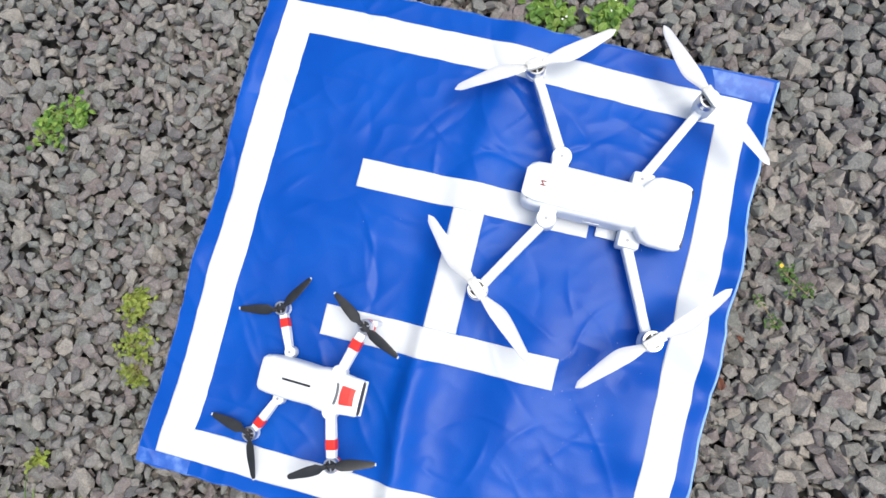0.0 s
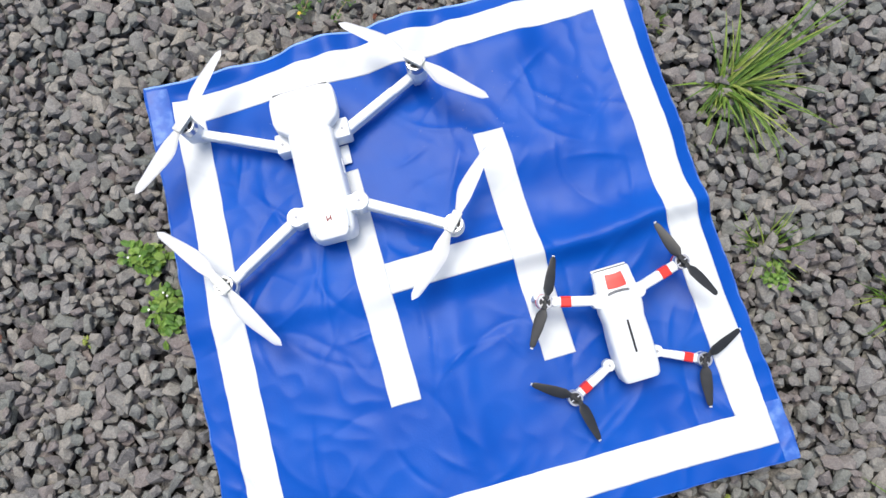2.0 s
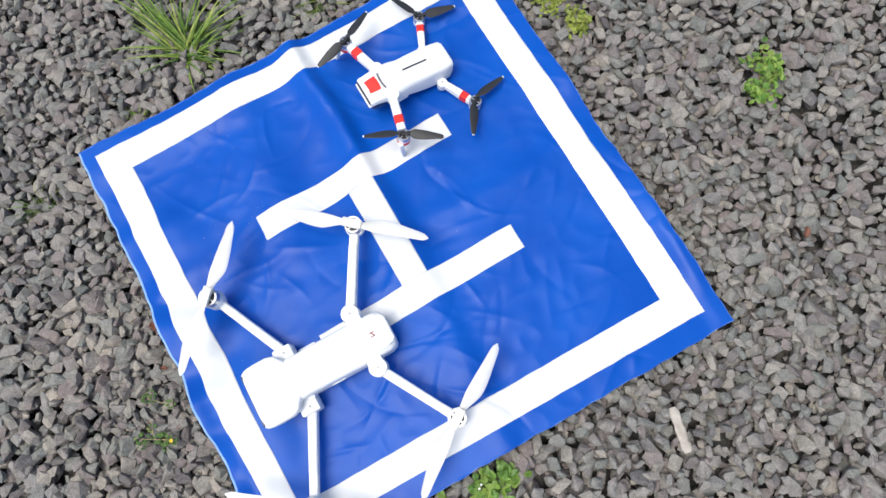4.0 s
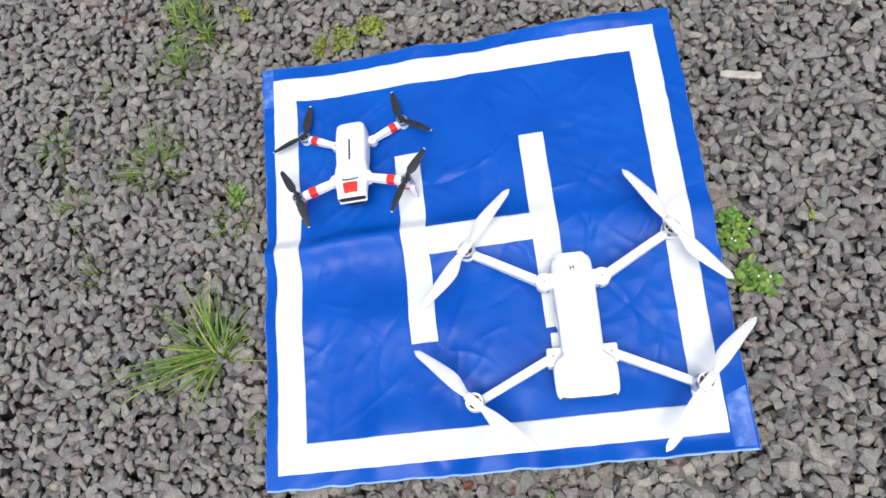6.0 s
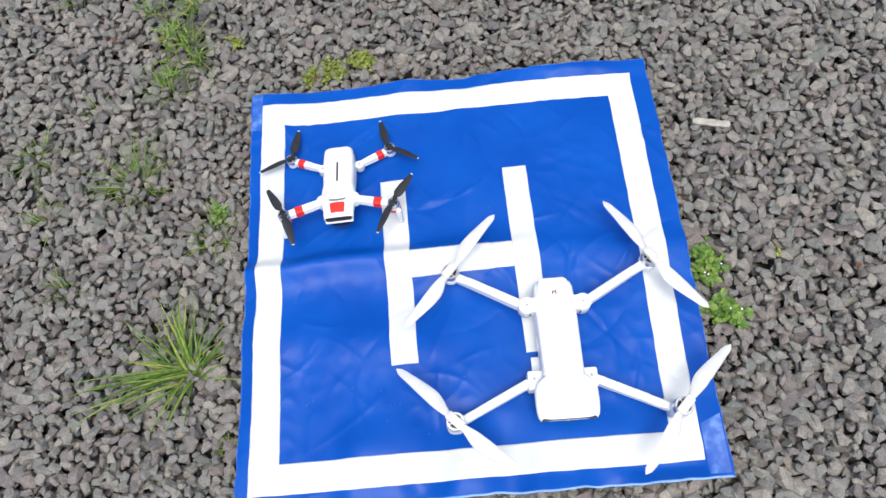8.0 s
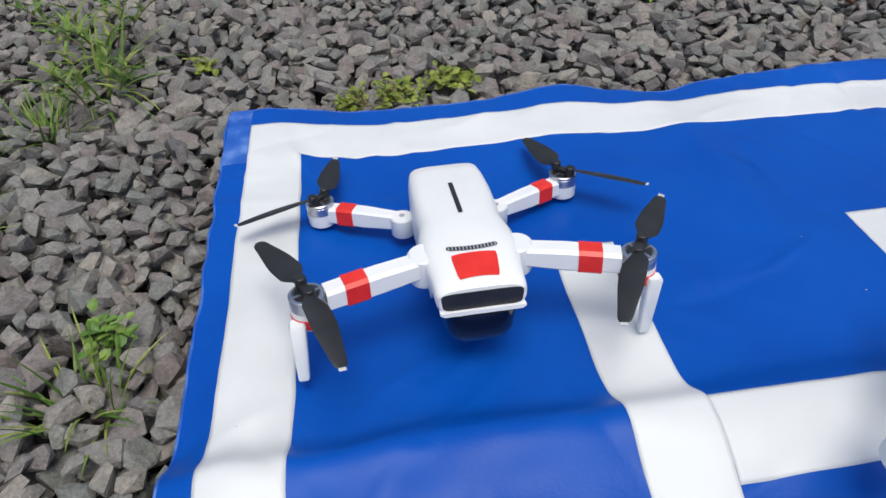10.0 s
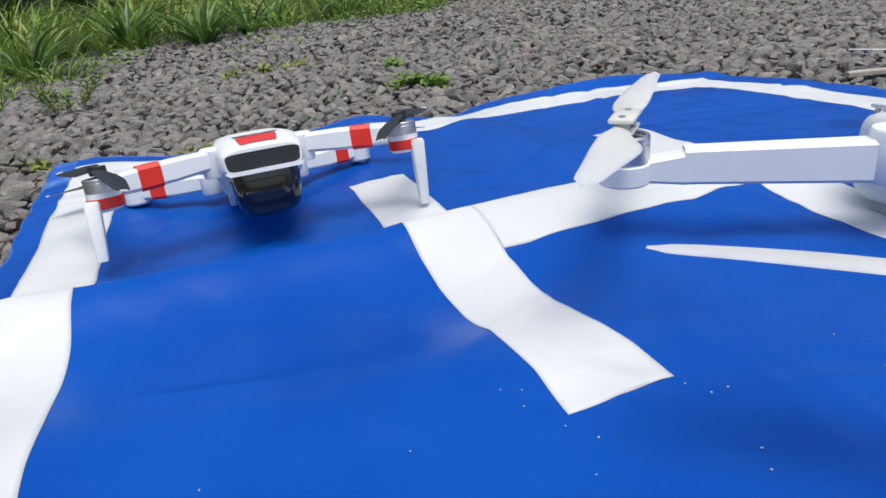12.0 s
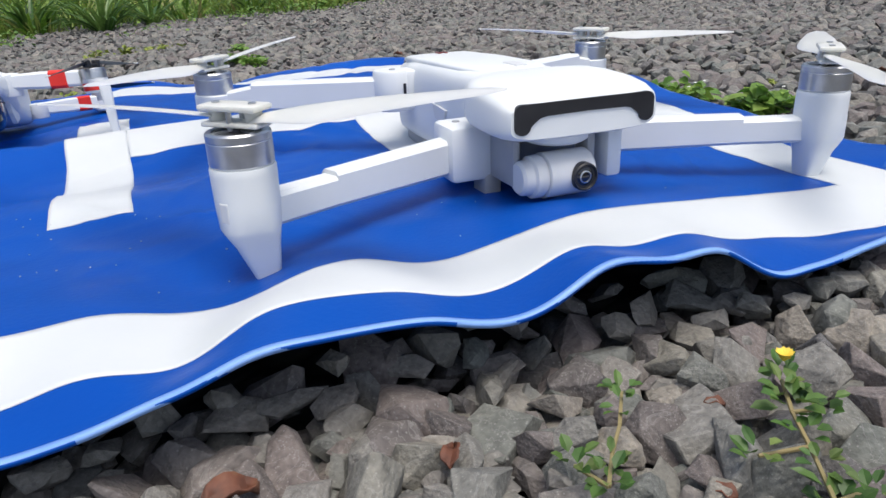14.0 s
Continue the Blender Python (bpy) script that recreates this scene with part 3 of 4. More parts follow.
        motor(d, mx, my, 0.0447, 0.0585, 0.0122)
        # front arms and legs
        hx, hy, mx, my = s * 0.0400, -0.0545, s * 0.1535, -0.1085
        part("front_hinge", box((0.024, 0.027, 0.029), (hx - s * 0.003, hy - 0.002, 0.0275), 0.003), M_WHITE, d, "white front hinge block", smooth=True)
        part("screw", lathe([(0.002, 0.042), (0.002, 0.0426), (0.001, 0.0427)], hx, hy, 12), M_GREY, d)
        dv = Vector((mx - hx, my - hy, 0)).normalized()
        bm = beam((hx, hy, 0.0255), (mx - dv.x * 0.042, my - dv.y * 0.042, 0.0272), 0.0125, 0.0185, w2=0.0115, h2=0.0160)
        beam((mx - dv.x * 0.0425, my - dv.y * 0.0425, 0.0262), (mx, my, 0.0268), 0.0115, 0.0140, bm, w2=0.012, h2=0.0140)
        arm = part("front_arm", bm, M_WHITE, d, "white front arm", smooth=True, angle=25)
        part("motor_seat", lathe([(0.0125, 0.028), (0.0120, 0.030), (0.0120, 0.0468), (0.0122, 0.0478)], mx, my, 36), M_WHITE, arm, smooth=True)
        rings = []
        for z, xo, xi, yy, n in ((0.0473, 0.0128, -0.0128, 0.0128, 2.0), (0.0463, 0.0131, -0.0131, 0.0131, 2.0), (0.0440, 0.0131, -0.0131, 0.0131, 2.0), (0.0320, 0.0129, -0.0128, 0.0129, 2.2),
                                 (0.0225, 0.0124, -0.0120, 0.0122, 2.8), (0.0205, 0.0114, -0.0114, 0.0113, 3.2), (0.0180, 0.0100, -0.0110, 0.0102, 3.4), (0.0140, 0.0076, -0.0104, 0.0082, 4.0), (-0.0008, 0.0016, -0.0090, 0.0053, 5.0),
                                 (-0.0030, 0.0009, -0.0084, 0.0049, 5.0), (-0.0038, 0.0001, -0.0077, 0.0042, 5.0)):
            rings.append([(mx + s * ((xo + xi) / 2 + (xo - xi) / 2 * a), my + yy * b, z) for a, b in (sup(2 * math.pi * (i + 0.5) / 32, n) for i in range(32))])
        part("front_leg", loft(rings), M_WHITE, d, "tapering white landing leg", smooth=True, angle=32)
        part("light_cover", box((0.0045, 0.0014, 0.0085), (mx + s * 0.0098, my - 0.0082, 0.0305), 0.0006, Matrix.Rotation(s * radians(50), 4, "Z")), M_PALE, d, "frosted light cover")
        motor(d, mx, my, 0.0478, 0.0610, 0.0127)
    big_propeller(d, -0.1465, 0.1085, 0.0587, (48.0, -130.5), 1, (7.0, 4.0))
    big_propeller(d, 0.1465, 0.1085, 0.0587, (122.1, -51.9), -1, (4.0, 4.0))
    big_propeller(d, -0.1535, -0.1085, 0.0612, (135.5, -40.0), -1, (3.0, 9.5))
    big_propeller(d, 0.1535, -0.1085, 0.0612, (45.0, -128.5), 1, (4.0, 3.0))
    return d


big_drone()


# ---- small white drone ----
SMALL = [(0.0565, 0.014, 0.026, 0.043), (0.0558, 0.0205, 0.018, 0.0495), (0.052, 0.0232, 0.014, 0.0518), (0.042, 0.0244, 0.0115, 0.0525), (0.02, 0.0250, 0.011, 0.0537),
         (0.0, 0.0250, 0.0125, 0.0542), (-0.018, 0.0245, 0.015, 0.0545), (-0.032, 0.0268, 0.019, 0.0542), (-0.046, 0.0268, 0.026, 0.0535),
         (-0.058, 0.0250, 0.0295, 0.0520), (-0.070, 0.0235, 0.031, 0.0498), (-0.079, 0.0230, 0.0315, 0.0475), (-0.0815, 0.0215, 0.0325, 0.0462)]


def small_round(y):
    return 3.6 + 2.0 * step(-0.02, 0.03, y)


def small_top(x, y):
    """Height of the small drone's shell at a place on its deck."""
    for (y0, w0, a0, b0), (y1, w1, a1, b1) in zip(SMALL, SMALL[1:]):
        if y1 <= y <= y0:
            f = (y0 - y) / (y0 - y1)
            w, a, b = w0 + (w1 - w0) * f, a0 + (a1 - a0) * f, b0 + (b1 - b0) * f
            return (a + b) / 2 + (b - a) / 2 * max(0.0, 1 - abs(x / w) ** small_round(y)) ** (1 / small_round(y))
    return 0.05


def deck_patch(x0, x1, y0, y1, lift, nx=14, ny=10, taper=0.0, bow=0.0):
    bm, grid = bmesh.new(), []
    for j in range(ny + 1):
        row = []
        for i in range(nx + 1):
            v = j / ny
            u = i / nx * 2 - 1
            half = (x1 - x0) / 2 * (1 - taper * (1 - v))
            # rounded corners
            half *= 1 - 0.06 * abs(v * 2 - 1) ** 6
            x = (x0 + x1) / 2 + half * u
            y = y0 + (y1 - y0) * v + bow * (1 - u * u)
            row.append(bm.verts.new((x, y, small_top(x, y) + lift)))
        grid.append(row)
    for j in range(ny):
        for i in range(nx):
            bm.faces.new((grid[j][i], grid[j][i + 1], grid[j + 1][i + 1], grid[j + 1][i]))
    return bm


def small_propeller(drone, x, y, z, angles, hand, hang=0.0):
    base = math.degrees(math.atan2(sum(math.sin(radians(a)) for a in angles), sum(math.cos(radians(a)) for a in angles)))
    axis = base + 90
    turn = Matrix.Rotation(radians(axis), 4, "Z")
    prop = part("propeller", box((0.0165, 0.0045, 0.0022), (x, y, z + 0.0012), 0.0007, turn), M_PROP, drone, "dark grey folding propeller", smooth=True)
    for a in angles:
        sgn = 1 if math.cos(radians(a - axis)) > 0 else -1
        o = turn @ Vector((sgn * 0.0060, 0, 0))
        part("pivot", lathe([(0.0029, z - 0.0004), (0.0031, z + 0.0002), (0.0031, z + 0.0048), (0.0027, z + 0.0052)], x + o.x, y + o.y, 16), M_PROP, prop, smooth=True)
        b = part("blade", blade_mesh(0.0515, 0.0138, 0.0012, 23, hand, 0.36, 0.0, 0.52, 0.20, 0.05), M_PROP, prop, smooth=True, angle=60)
        sag = Matrix.Rotation(radians(hang if math.sin(radians(a)) < 0 else 0.0), 4, "Y")
        b.matrix_basis = fan_turn(x + o.x, y + o.y, z + 0.0028, a) @ sag
        tip = part("blade_tip", box((0.0018, 0.0036, 0.0009), (0, 0, 0), 0.0003), M_CREAM, prop, "pale blade tip")
        tw = -radians(24 * 0.38) * hand
        tip.matrix_basis = fan_turn(x + o.x, y + o.y, z + 0.0028, a) @ sag @ Matrix.Translation((0.0510, hand * 0.0006, -0.0016)) @ Matrix.Rotation(tw, 4, "X")
    return prop


def sleeve(p, q, w, h, f0, f1):
    p, q = Vector(p), Vector(q)
    return beam(p.lerp(q, f0), p.lerp(q, f1), w + 0.0008, h + 0.0008)


def small_drone():
    d = thing("small_drone", "small white folding drone with red tape bands and dark propellers", "drone",
              pose(-0.1720, 0.1427, 0.0010, -7.6, 0, 2.0))
    part("body", loft([ring_y(y, w, a, b, small_round(y), 44) for y, w, a, b in SMALL]), M_WHITE, d, "smooth white plastic shell", smooth=True, angle=40)
    part("deck_slot", deck_patch(-0.0014, 0.0014, -0.019, 0.021, 0.0004, 2, 24), M_BLACK, d, "black recessed slot")
    part("vent", deck_patch(-0.0135, 0.0135, -0.0545, -0.0512, 0.0004, 24, 3, bow=-0.0015), M_BLACK, d, "dark curved vent")
    bm = None
    for i in range(14):
        x = -0.0122 + i * 0.00188
        y = -0.0529 - 0.0015 * (1 - (x / 0.0135) ** 2)
        bm = box((0.0007, 0.0034, 0.0007), (x, y, small_top(x, y) + 0.0005), bm=bm)
    part("vent_rib", bm, M_GREY, d)
    part("red_patch", deck_patch(-0.0122, 0.0118, -0.0762, -0.0590, 0.0005, 16, 12, taper=0.14, bow=0.0010), M_RED, d, "glossy red tape patch", smooth=True)
    face = []
    for i in range(32):
        a, b = sup(2 * math.pi * (i + 0.5) / 32, 6)
        face.append((0.0205 * a * (1.0 + 0.03 * b), 0.0393 + 0.0050 * b))
    part("front_grille", prism(face, -0.077, -0.0820), M_BLACK, d, "black front sensor window")
    bm = None
    for i in range(17):
        bm = box((0.0005, 0.0004, 0.0066), (-0.0184 + i * 0.0023, -0.0819, 0.0393), bm=bm)
    part("grille_rib", bm, M_BLACK, d)
    part("lip", prism([(-0.0195, 0.0322), (0.0195, 0.0322), (0.0218, 0.0336), (0.0216, 0.0345), (-0.0216, 0.0345), (-0.0218, 0.0336)], -0.06, -0.0838), M_WHITE, d, "thin white chin lip", smooth=True)
    # camera under the nose
    pod = part("camera_dome", loft([ring_z(z, rx, ry, 3.6, 36, 0.0, -0.0615) for z, rx, ry in
                                    ((0.0345, 0.0200, 0.0175), (0.024, 0.0198, 0.0178), (0.0150, 0.0188, 0.0172), (0.0095, 0.0165, 0.0150),
                                     (0.0070, 0.0130, 0.0115), (0.0060, 0.0070, 0.0060))]), M_GLOSS, d, "glossy black camera dome", smooth=True, angle=50)
    part("dome_seam", loft([ring_z(z, 0.0203, 0.0181, 3.6, 36, 0.0, -0.0615) for z in (0.0275, 0.0283)]), M_BLACK, pod)
    for s in (-1, 1):
        part("cheek", loft([[(s * x, y, z) for y, z in ((-0.052, 0.034), (-0.020, 0.034), (-0.020, 0.016), (-0.037, 0.0120), (-0.046, 0.020))]
                            for x in (0.0190, 0.0222)]), M_WHITE, d, "white side cheek")
        # front arms: level, with a leg folded down at the end
        p, q = (s * 0.0235, -0.0440, 0.0450), (s * 0.0862, -0.0605, 0.0415)
        pv, qv = Vector(p), Vector(q)
        mid = pv.lerp(qv, 0.42)
        bm = beam(p, mid, 0.0118, 0.0108, w2=0.0122, h2=0.0130)
        beam(mid, pv.lerp(qv, 0.86), 0.0122, 0.0130, bm, w2=0.0118, h2=0.0120)
        arm = part("front_arm", bm, M_WHITE, d, "white front arm", smooth=True, angle=25)
        part("tape_band", sleeve(p, q, 0.0123, 0.0131, 0.52, 0.71), M_RED, arm, "red tape band")
        part("shoulder", lathe([(0.0085, 0.034), (0.0092, 0.036), (0.0092, 0.050), (0.0080, 0.0515)], s * 0.0245, -0.043, 24), M_WHITE, d, smooth=True)
        part("motor_seat", lathe([(0.0080, 0.0295), (0.0092, 0.0310), (0.0094, 0.0385), (0.0094, 0.0400)], q[0], q[1], 28), M_WHITE, arm, smooth=True)
        part("tape_cuff", lathe([(0.0093, 0.0312), (0.0097, 0.0316), (0.0097, 0.0368), (0.0093, 0.0372)], q[0], q[1], 28), M_RED, arm, "red tape cuff", smooth=True)
        motor(d, q[0], q[1], 0.0400, 0.0478, 0.0092)
        # leg
        top = Vector((q[0] + s * 0.0060, q[1] - 0.0085, 0.0365))
        foot = Vector((-0.0935, -0.0750, 0.0048)) if s < 0 else Vector((0.0925, -0.0640, -0.0045))
        rings = []
        for f, w, t in ((0.0, 0.0068, 0.0062), (0.04, 0.0084, 0.0076), (0.5, 0.0074, 0.0066), (0.97, 0.0060, 0.0052), (1.0, 0.0052, 0.0046)):
            c = top.lerp(foot, f)
            rings.append([(c.x + w / 2 * a, c.y + t / 2 * b, c.z) for a, b in (sup(2 * math.pi * (i + 0.5) / 16, 5) for i in range(16))])
        part("front_leg", loft(rings), M_WHITE, d, "slim white landing leg", smooth=True)
        # rear arms: set lower
        p, q = (s * 0.0265, 0.0360, 0.0225), (s * 0.0822, 0.0620, 0.0225)
        pv, qv = Vector(p), Vector(q)
        part("rear_hinge", lathe([(0.0068, 0.014), (0.0075, 0.015), (0.0075, 0.0265), (0.0066, 0.0275)], s * 0.0305, 0.0365, 24), M_WHITE, d, smooth=True)
        part("screw", lathe([(0.0018, 0.0275), (0.0018, 0.0280)], s * 0.0305, 0.0365, 10), M_GREY, d)
        bm = beam(p, pv.lerp(qv, 0.5), 0.0085, 0.0095, w2=0.0105, h2=0.0125)
        beam(pv.lerp(qv, 0.5), pv.lerp(qv, 0.9), 0.0105, 0.0125, bm, w2=0.0105, h2=0.0112)
        arm = part("rear_arm", bm, M_WHITE, d, "white rear arm", smooth=True, angle=25)
        part("tape_band", sleeve(p, q, 0.0106, 0.0125, 0.60, 0.78), M_RED, arm, "red tape band")
        part("motor_seat", lathe([(0.0070, 0.0135), (0.0088, 0.0150), (0.0092, 0.0220), (0.0092, 0.0232)], q[0], q[1], 28), M_WHITE, arm, smooth=True)
        part("rear_foot", box((0.0045, 0.0040, 0.0100), (q[0] + s * 0.002, q[1] + 0.002, 0.0095), 0.0008), M_WHITE, d, "short white rear foot")
        motor(d, q[0], q[1], 0.0232, 0.0310, 0.0092)
    small_propeller(d, -0.0822, 0.0620, 0.0322, (81.7, -157.7), -1)
    small_propeller(d, 0.0822, 0.0620, 0.0322, (100.2, -32.9), 1)
    small_propeller(d, -0.0862, -0.0605, 0.0490, (118.8, -74.5), 1, 7.0)
    small_propeller(d, 0.0862, -0.0605, 0.0490, (56.6, -117.0), -1, 7.0)
    # the shell rides a little nose-up on its arms
    for ob in d.children:
        if ob.name.split(".")[0] in ("body", "deck_slot", "vent", "vent_rib", "red_patch", "front_grille", "grille_rib", "lip", "camera_dome", "cheek"):
            ob.matrix_basis = pose(0, 0.0025, 0, -2.6)
    return d


small_drone()


# ---- ground ----
def ground_height(x, y):
    """Level of the stones' crowns."""
    z = -0.010 + 0.006 * noise.noise(Vector((x * 1.7, y * 1.7, 2.0))) + 0.003 * noise.noise(Vector((x * 6, y * 6, 5.0)))
    z -= 0.011 * bell(y + 0.40, 0.09) * bell(x - 0.05, 0.45)
    z -= 0.008 * bell(y + 0.322, 0.026) * step(-0.22, -0.10, x) * step(0.30, 0.16, x)
    r = math.hypot(x, y)
    return z + 0.02 * step(2.0, 7.0, r) * noise.noise(Vector((x * 0.4, y * 0.4, 0.0)))


def grass_edge(x):
    """How far north the gravel runs before the grass."""
    return 1.88 + 0.55 * x if x < 1.0 else 2.43 + 0.25 * (x - 1.0)


bm = bmesh.new()
xs = [-300, -60, -14, -7] + [-4 + 0.25 * i for i in range(45)] + [10, 16, 60, 300]
ys = [-300, -60, -14, -6, -3] + [-1.5 + 0.25 * i for i in range(47)] + [14, 24, 60, 300]
grid = [[bm.verts.new((x, y, ground_height(x, y) - 0.040)) for x in xs] for y in ys]
for j in range(len(ys) - 1):
    for i in range(len(xs) - 1):
        bm.faces.new((grid[j][i], grid[j][i + 1], grid[j + 1][i + 1], grid[j + 1][i]))
ground = part("ground", bm, M_SHADED_SOIL, smooth=True)
tagged(ground, "soil bed under loose grey gravel, painted with shade between stones", "ground", kind="structure")


def stone_shape(seed, points, worn=0.0, thick=1.0):
    """An angular crushed stone: hull of points on a lopsided block."""
    rng = random.Random(seed)
    own = bmesh.new()
    sx, sy, sz = rng.uniform(0.9, 1.35), rng.uniform(0.65, 0.95), rng.uniform(0.42, 0.66) * thick
    n = 3.2
    for _ in range(points):
        v = Vector((rng.gauss(0, 1), rng.gauss(0, 1), rng.gauss(0, 1))).normalized()
        k = (abs(v.x) ** n + abs(v.y) ** n + abs(v.z) ** n) ** (-1 / n)
        k *= rng.uniform(0.80, 1.12)
        own.verts.new((v.x * k * sx, v.y * k * sy, v.z * k * sz))
    hull = bmesh.ops.convex_hull(own, input=own.verts)
    drop = list({g for g in hull["geom_interior"] + hull["geom_unused"] if isinstance(g, bmesh.types.BMVert)})
    bmesh.ops.delete(own, geom=drop, context="VERTS")
    if worn:
        bmesh.ops.dissolve_limit(own, angle_limit=radians(17), verts=own.verts, edges=own.edges)
        bmesh.ops.bevel(own, geom=own.edges, offset=worn, segments=1, affect="EDGES", clamp_overlap=True)
    bmesh.ops.triangulate(own, faces=own.faces)
    bmesh.ops.recalc_face_normals(own, faces=own.faces)
    own.verts.ensure_lookup_table()
    own.verts.index_update()
    v = np.array([tuple(p.co) for p in own.verts])
    f = np.array([[p.index for p in q.verts] for q in own.faces])
    own.free()
    return v, f


SHAPES = [stone_shape(100 + i, 17) for i in range(24)]
FAR_SHAPES = [stone_shape(300 + i, 10) for i in range(14)]
FRONT_SHAPES = [stone_shape(500 + i, 15, 0.030, 1.35) for i in range(26)]
rng = random.Random(7)


def inside_mat(x, y, margin):
    return -0.328 + margin < x < 0.358 - margin and -0.341 + margin < y < 0.350 - margin


def stone_place(x, y, level, r):
    """Centre height of a stone of radius r: bedded in the gravel, and under the mat kept below the sheet."""
    z = ground_height(x, y) - 0.45 * r - level
    if inside_mat(x, y, -0.012):
        cx, cy = min(0.355, max(-0.325, x)), min(0.345, max(-0.338, y))
        z = min(z, min(mat_height(cx + a * r, cy + b * r) for a, b in ((0, 0), (0.9, 0), (-0.9, 0), (0, 0.9), (0, -0.9))) - 0.004 - r * 0.95)
    return z


def front(x, y):
    return -0.17 < x < 0.46 and -0.60 < y < -0.335


near, loose = [], []
STEP = 0.0174
for level in (0.0, 0.011, 0.022):
    y = -0.80
    while y < 1.05:
        x = -1.20
        while x < 1.15:
            px, py = x + rng.uniform(-0.38, 0.38) * STEP, y + rng.uniform(-0.38, 0.38) * STEP
            r = 0.0091 * math.exp(rng.gauss(0, 0.24))
            if not inside_mat(px, py, 0.05) and (level < 0.02 or abs(px) < 0.75 and py < 0.6):
                if level == 0.0 and front(px, py):
                    loose.append((px, py, 0.0106 * (r / 0.0091) ** 1.1, level))
                else:
                    near.append((px, py, r, level))
            x += STEP
        y += STEP
# chips that fill the hollows in front of the mat
for i in range(900):
    near.append((rng.uniform(-0.14, 0.32), rng.uniform(-0.47, -0.325), rng.uniform(0.0055, 0.0085), rng.uniform(0.004, 0.013)))
far = []
for r0, r1, gap, size in ((0.0, 3.4, 0.0200, 0.0120), (3.4, 7.5, 0.031, 0.0185)):
    y = -2.7
    while y < r1:
        x = -2.5
        while x < r1:
            px, py = x + rng.uniform(-0.5, 0.5) * gap, y + rng.uniform(-0.5, 0.5) * gap
            dx, dy = px + 0.15, py + 0.35
            dist, turn = math.hypot(dx, dy), math.degrees(math.atan2(dx, dy))
            if r0 <= dist < r1 and (-34 < turn < 66 or dist < 2.3) and not (-1.19 < px < 1.14 and -0.79 < py < 1.04) and py < grass_edge(px) + 0.35:
                far.append((px, py, size * math.exp(rng.gauss(0, 0.25)), 0.0))
            x += gap
        y += gap


def stone_turn():
    return np.array(Euler((rng.gauss(0, 0.34), rng.gauss(0, 0.34), rng.uniform(0, 6.28))).to_matrix())


def stone_field(name, places, shapes, label):
    vs, fs, base = [], [], 0
    for x, y, r, level in places:
        v, f = shapes[rng.randrange(len(shapes))]
        p = (v * r) @ stone_turn().T
        p += (x, y, stone_place(x, y, level, r))
        vs.append(p)
        fs.append(f + base)
        base += len(v)
    v, f = np.concatenate(vs), np.concatenate(fs)
    me = bpy.data.meshes.new(name)
    me.from_pydata(v.tolist(), [], f.tolist())
    me.materials.append(M_STONES)
    return tagged(new(name, me), label, "gravel", kind="stuff")


stone_field("gravel", near, SHAPES, "loose angular grey and brownish crushed gravel around the mat")
stone_field("far_gravel", far, FAR_SHAPES, "grey crushed gravel running off to the grass")

# ---- stick and dry leaves on the gravel ----
a, b = Vector((0.477, 0.214)), Vector((0.419, 0.227))
stick = thing("wood_chip", "flat pale weathered wood chip lying on gravel", "stick",
              pose(0.4425, 0.2205, ground_height(0.4425, 0.22) + 0.003, 4, 2, math.degrees(math.atan2(b.y - a.y, b.x - a.x))))
bm = bmesh.new()
rings = []
for i in range(9):
    u = i / 8 * 2 - 1
    w = 0.0062 * (1 + 0.12 * math.sin(i * 2.1)) * (1 if abs(u) < 1 else 0.75)
    rings.append([(u * 0.030, w * p, 0.0026 * q + 0.0012 * math.sin(u * 2)) for p, q in ((-1, -1), (1, -1), (1.05, 0.5), (0.7, 1), (-0.6, 1), (-1.02, 0.4))])
part("chip", loft(rings), M_STICK, stick)


def dry_leaf(x, y, z, size, turn):
    bm, rows = bmesh.new(), []
    for i in range(7):
        u = i / 6
        w = size * 0.42 * math.sin(math.pi * min(1, u * 0.92 + 0.06)) ** 0.8
        rows.append([bm.verts.new((size * (u - 0.5), w * s * (0.8 + 0.2 * math.sin(u * 9)), 0.26 * size * s * s + 0.16 * size * math.sin(u * 3.6) + 0.05 * size * math.sin(u * 11 + s * 2))) for s in (-1, -0.5, 0, 0.5, 1)])
    for p, q in zip(rows, rows[1:]):
        for i in range(4):
            bm.faces.new((p[i], p[i + 1], q[i + 1], q[i]))
    ob = part("dry_leaf", bm, M_DRYLEAF, smooth=True)
    ob.modifiers.new("thickness", "SOLIDIFY").thickness = 0.0004
    ob.matrix_world = pose(x, y, z, rng.uniform(-15, 15), rng.uniform(-15, 15), turn)
    return tagged(ob, "curled reddish-brown dry leaf on the gravel", "leaf", "dry leaves")


for x, y, s, t in ((-0.036, -0.356, 0.022, 20), (0.607, -0.045, 0.018, 80), (0.30, 0.52, 0.02, 140), (-0.46, -0.16, 0.016, 10), (0.027, -0.367, 0.013, 60),
                   (-0.62, 0.52, 0.02, 200), (0.086, -0.413, 0.010, 120), (0.112, -0.380, 0.009, 150), (-0.28, -0.52, 0.02, 45)):
    dry_leaf(x, y, ground_height(x, y) - 0.001, s * 0.75, t)


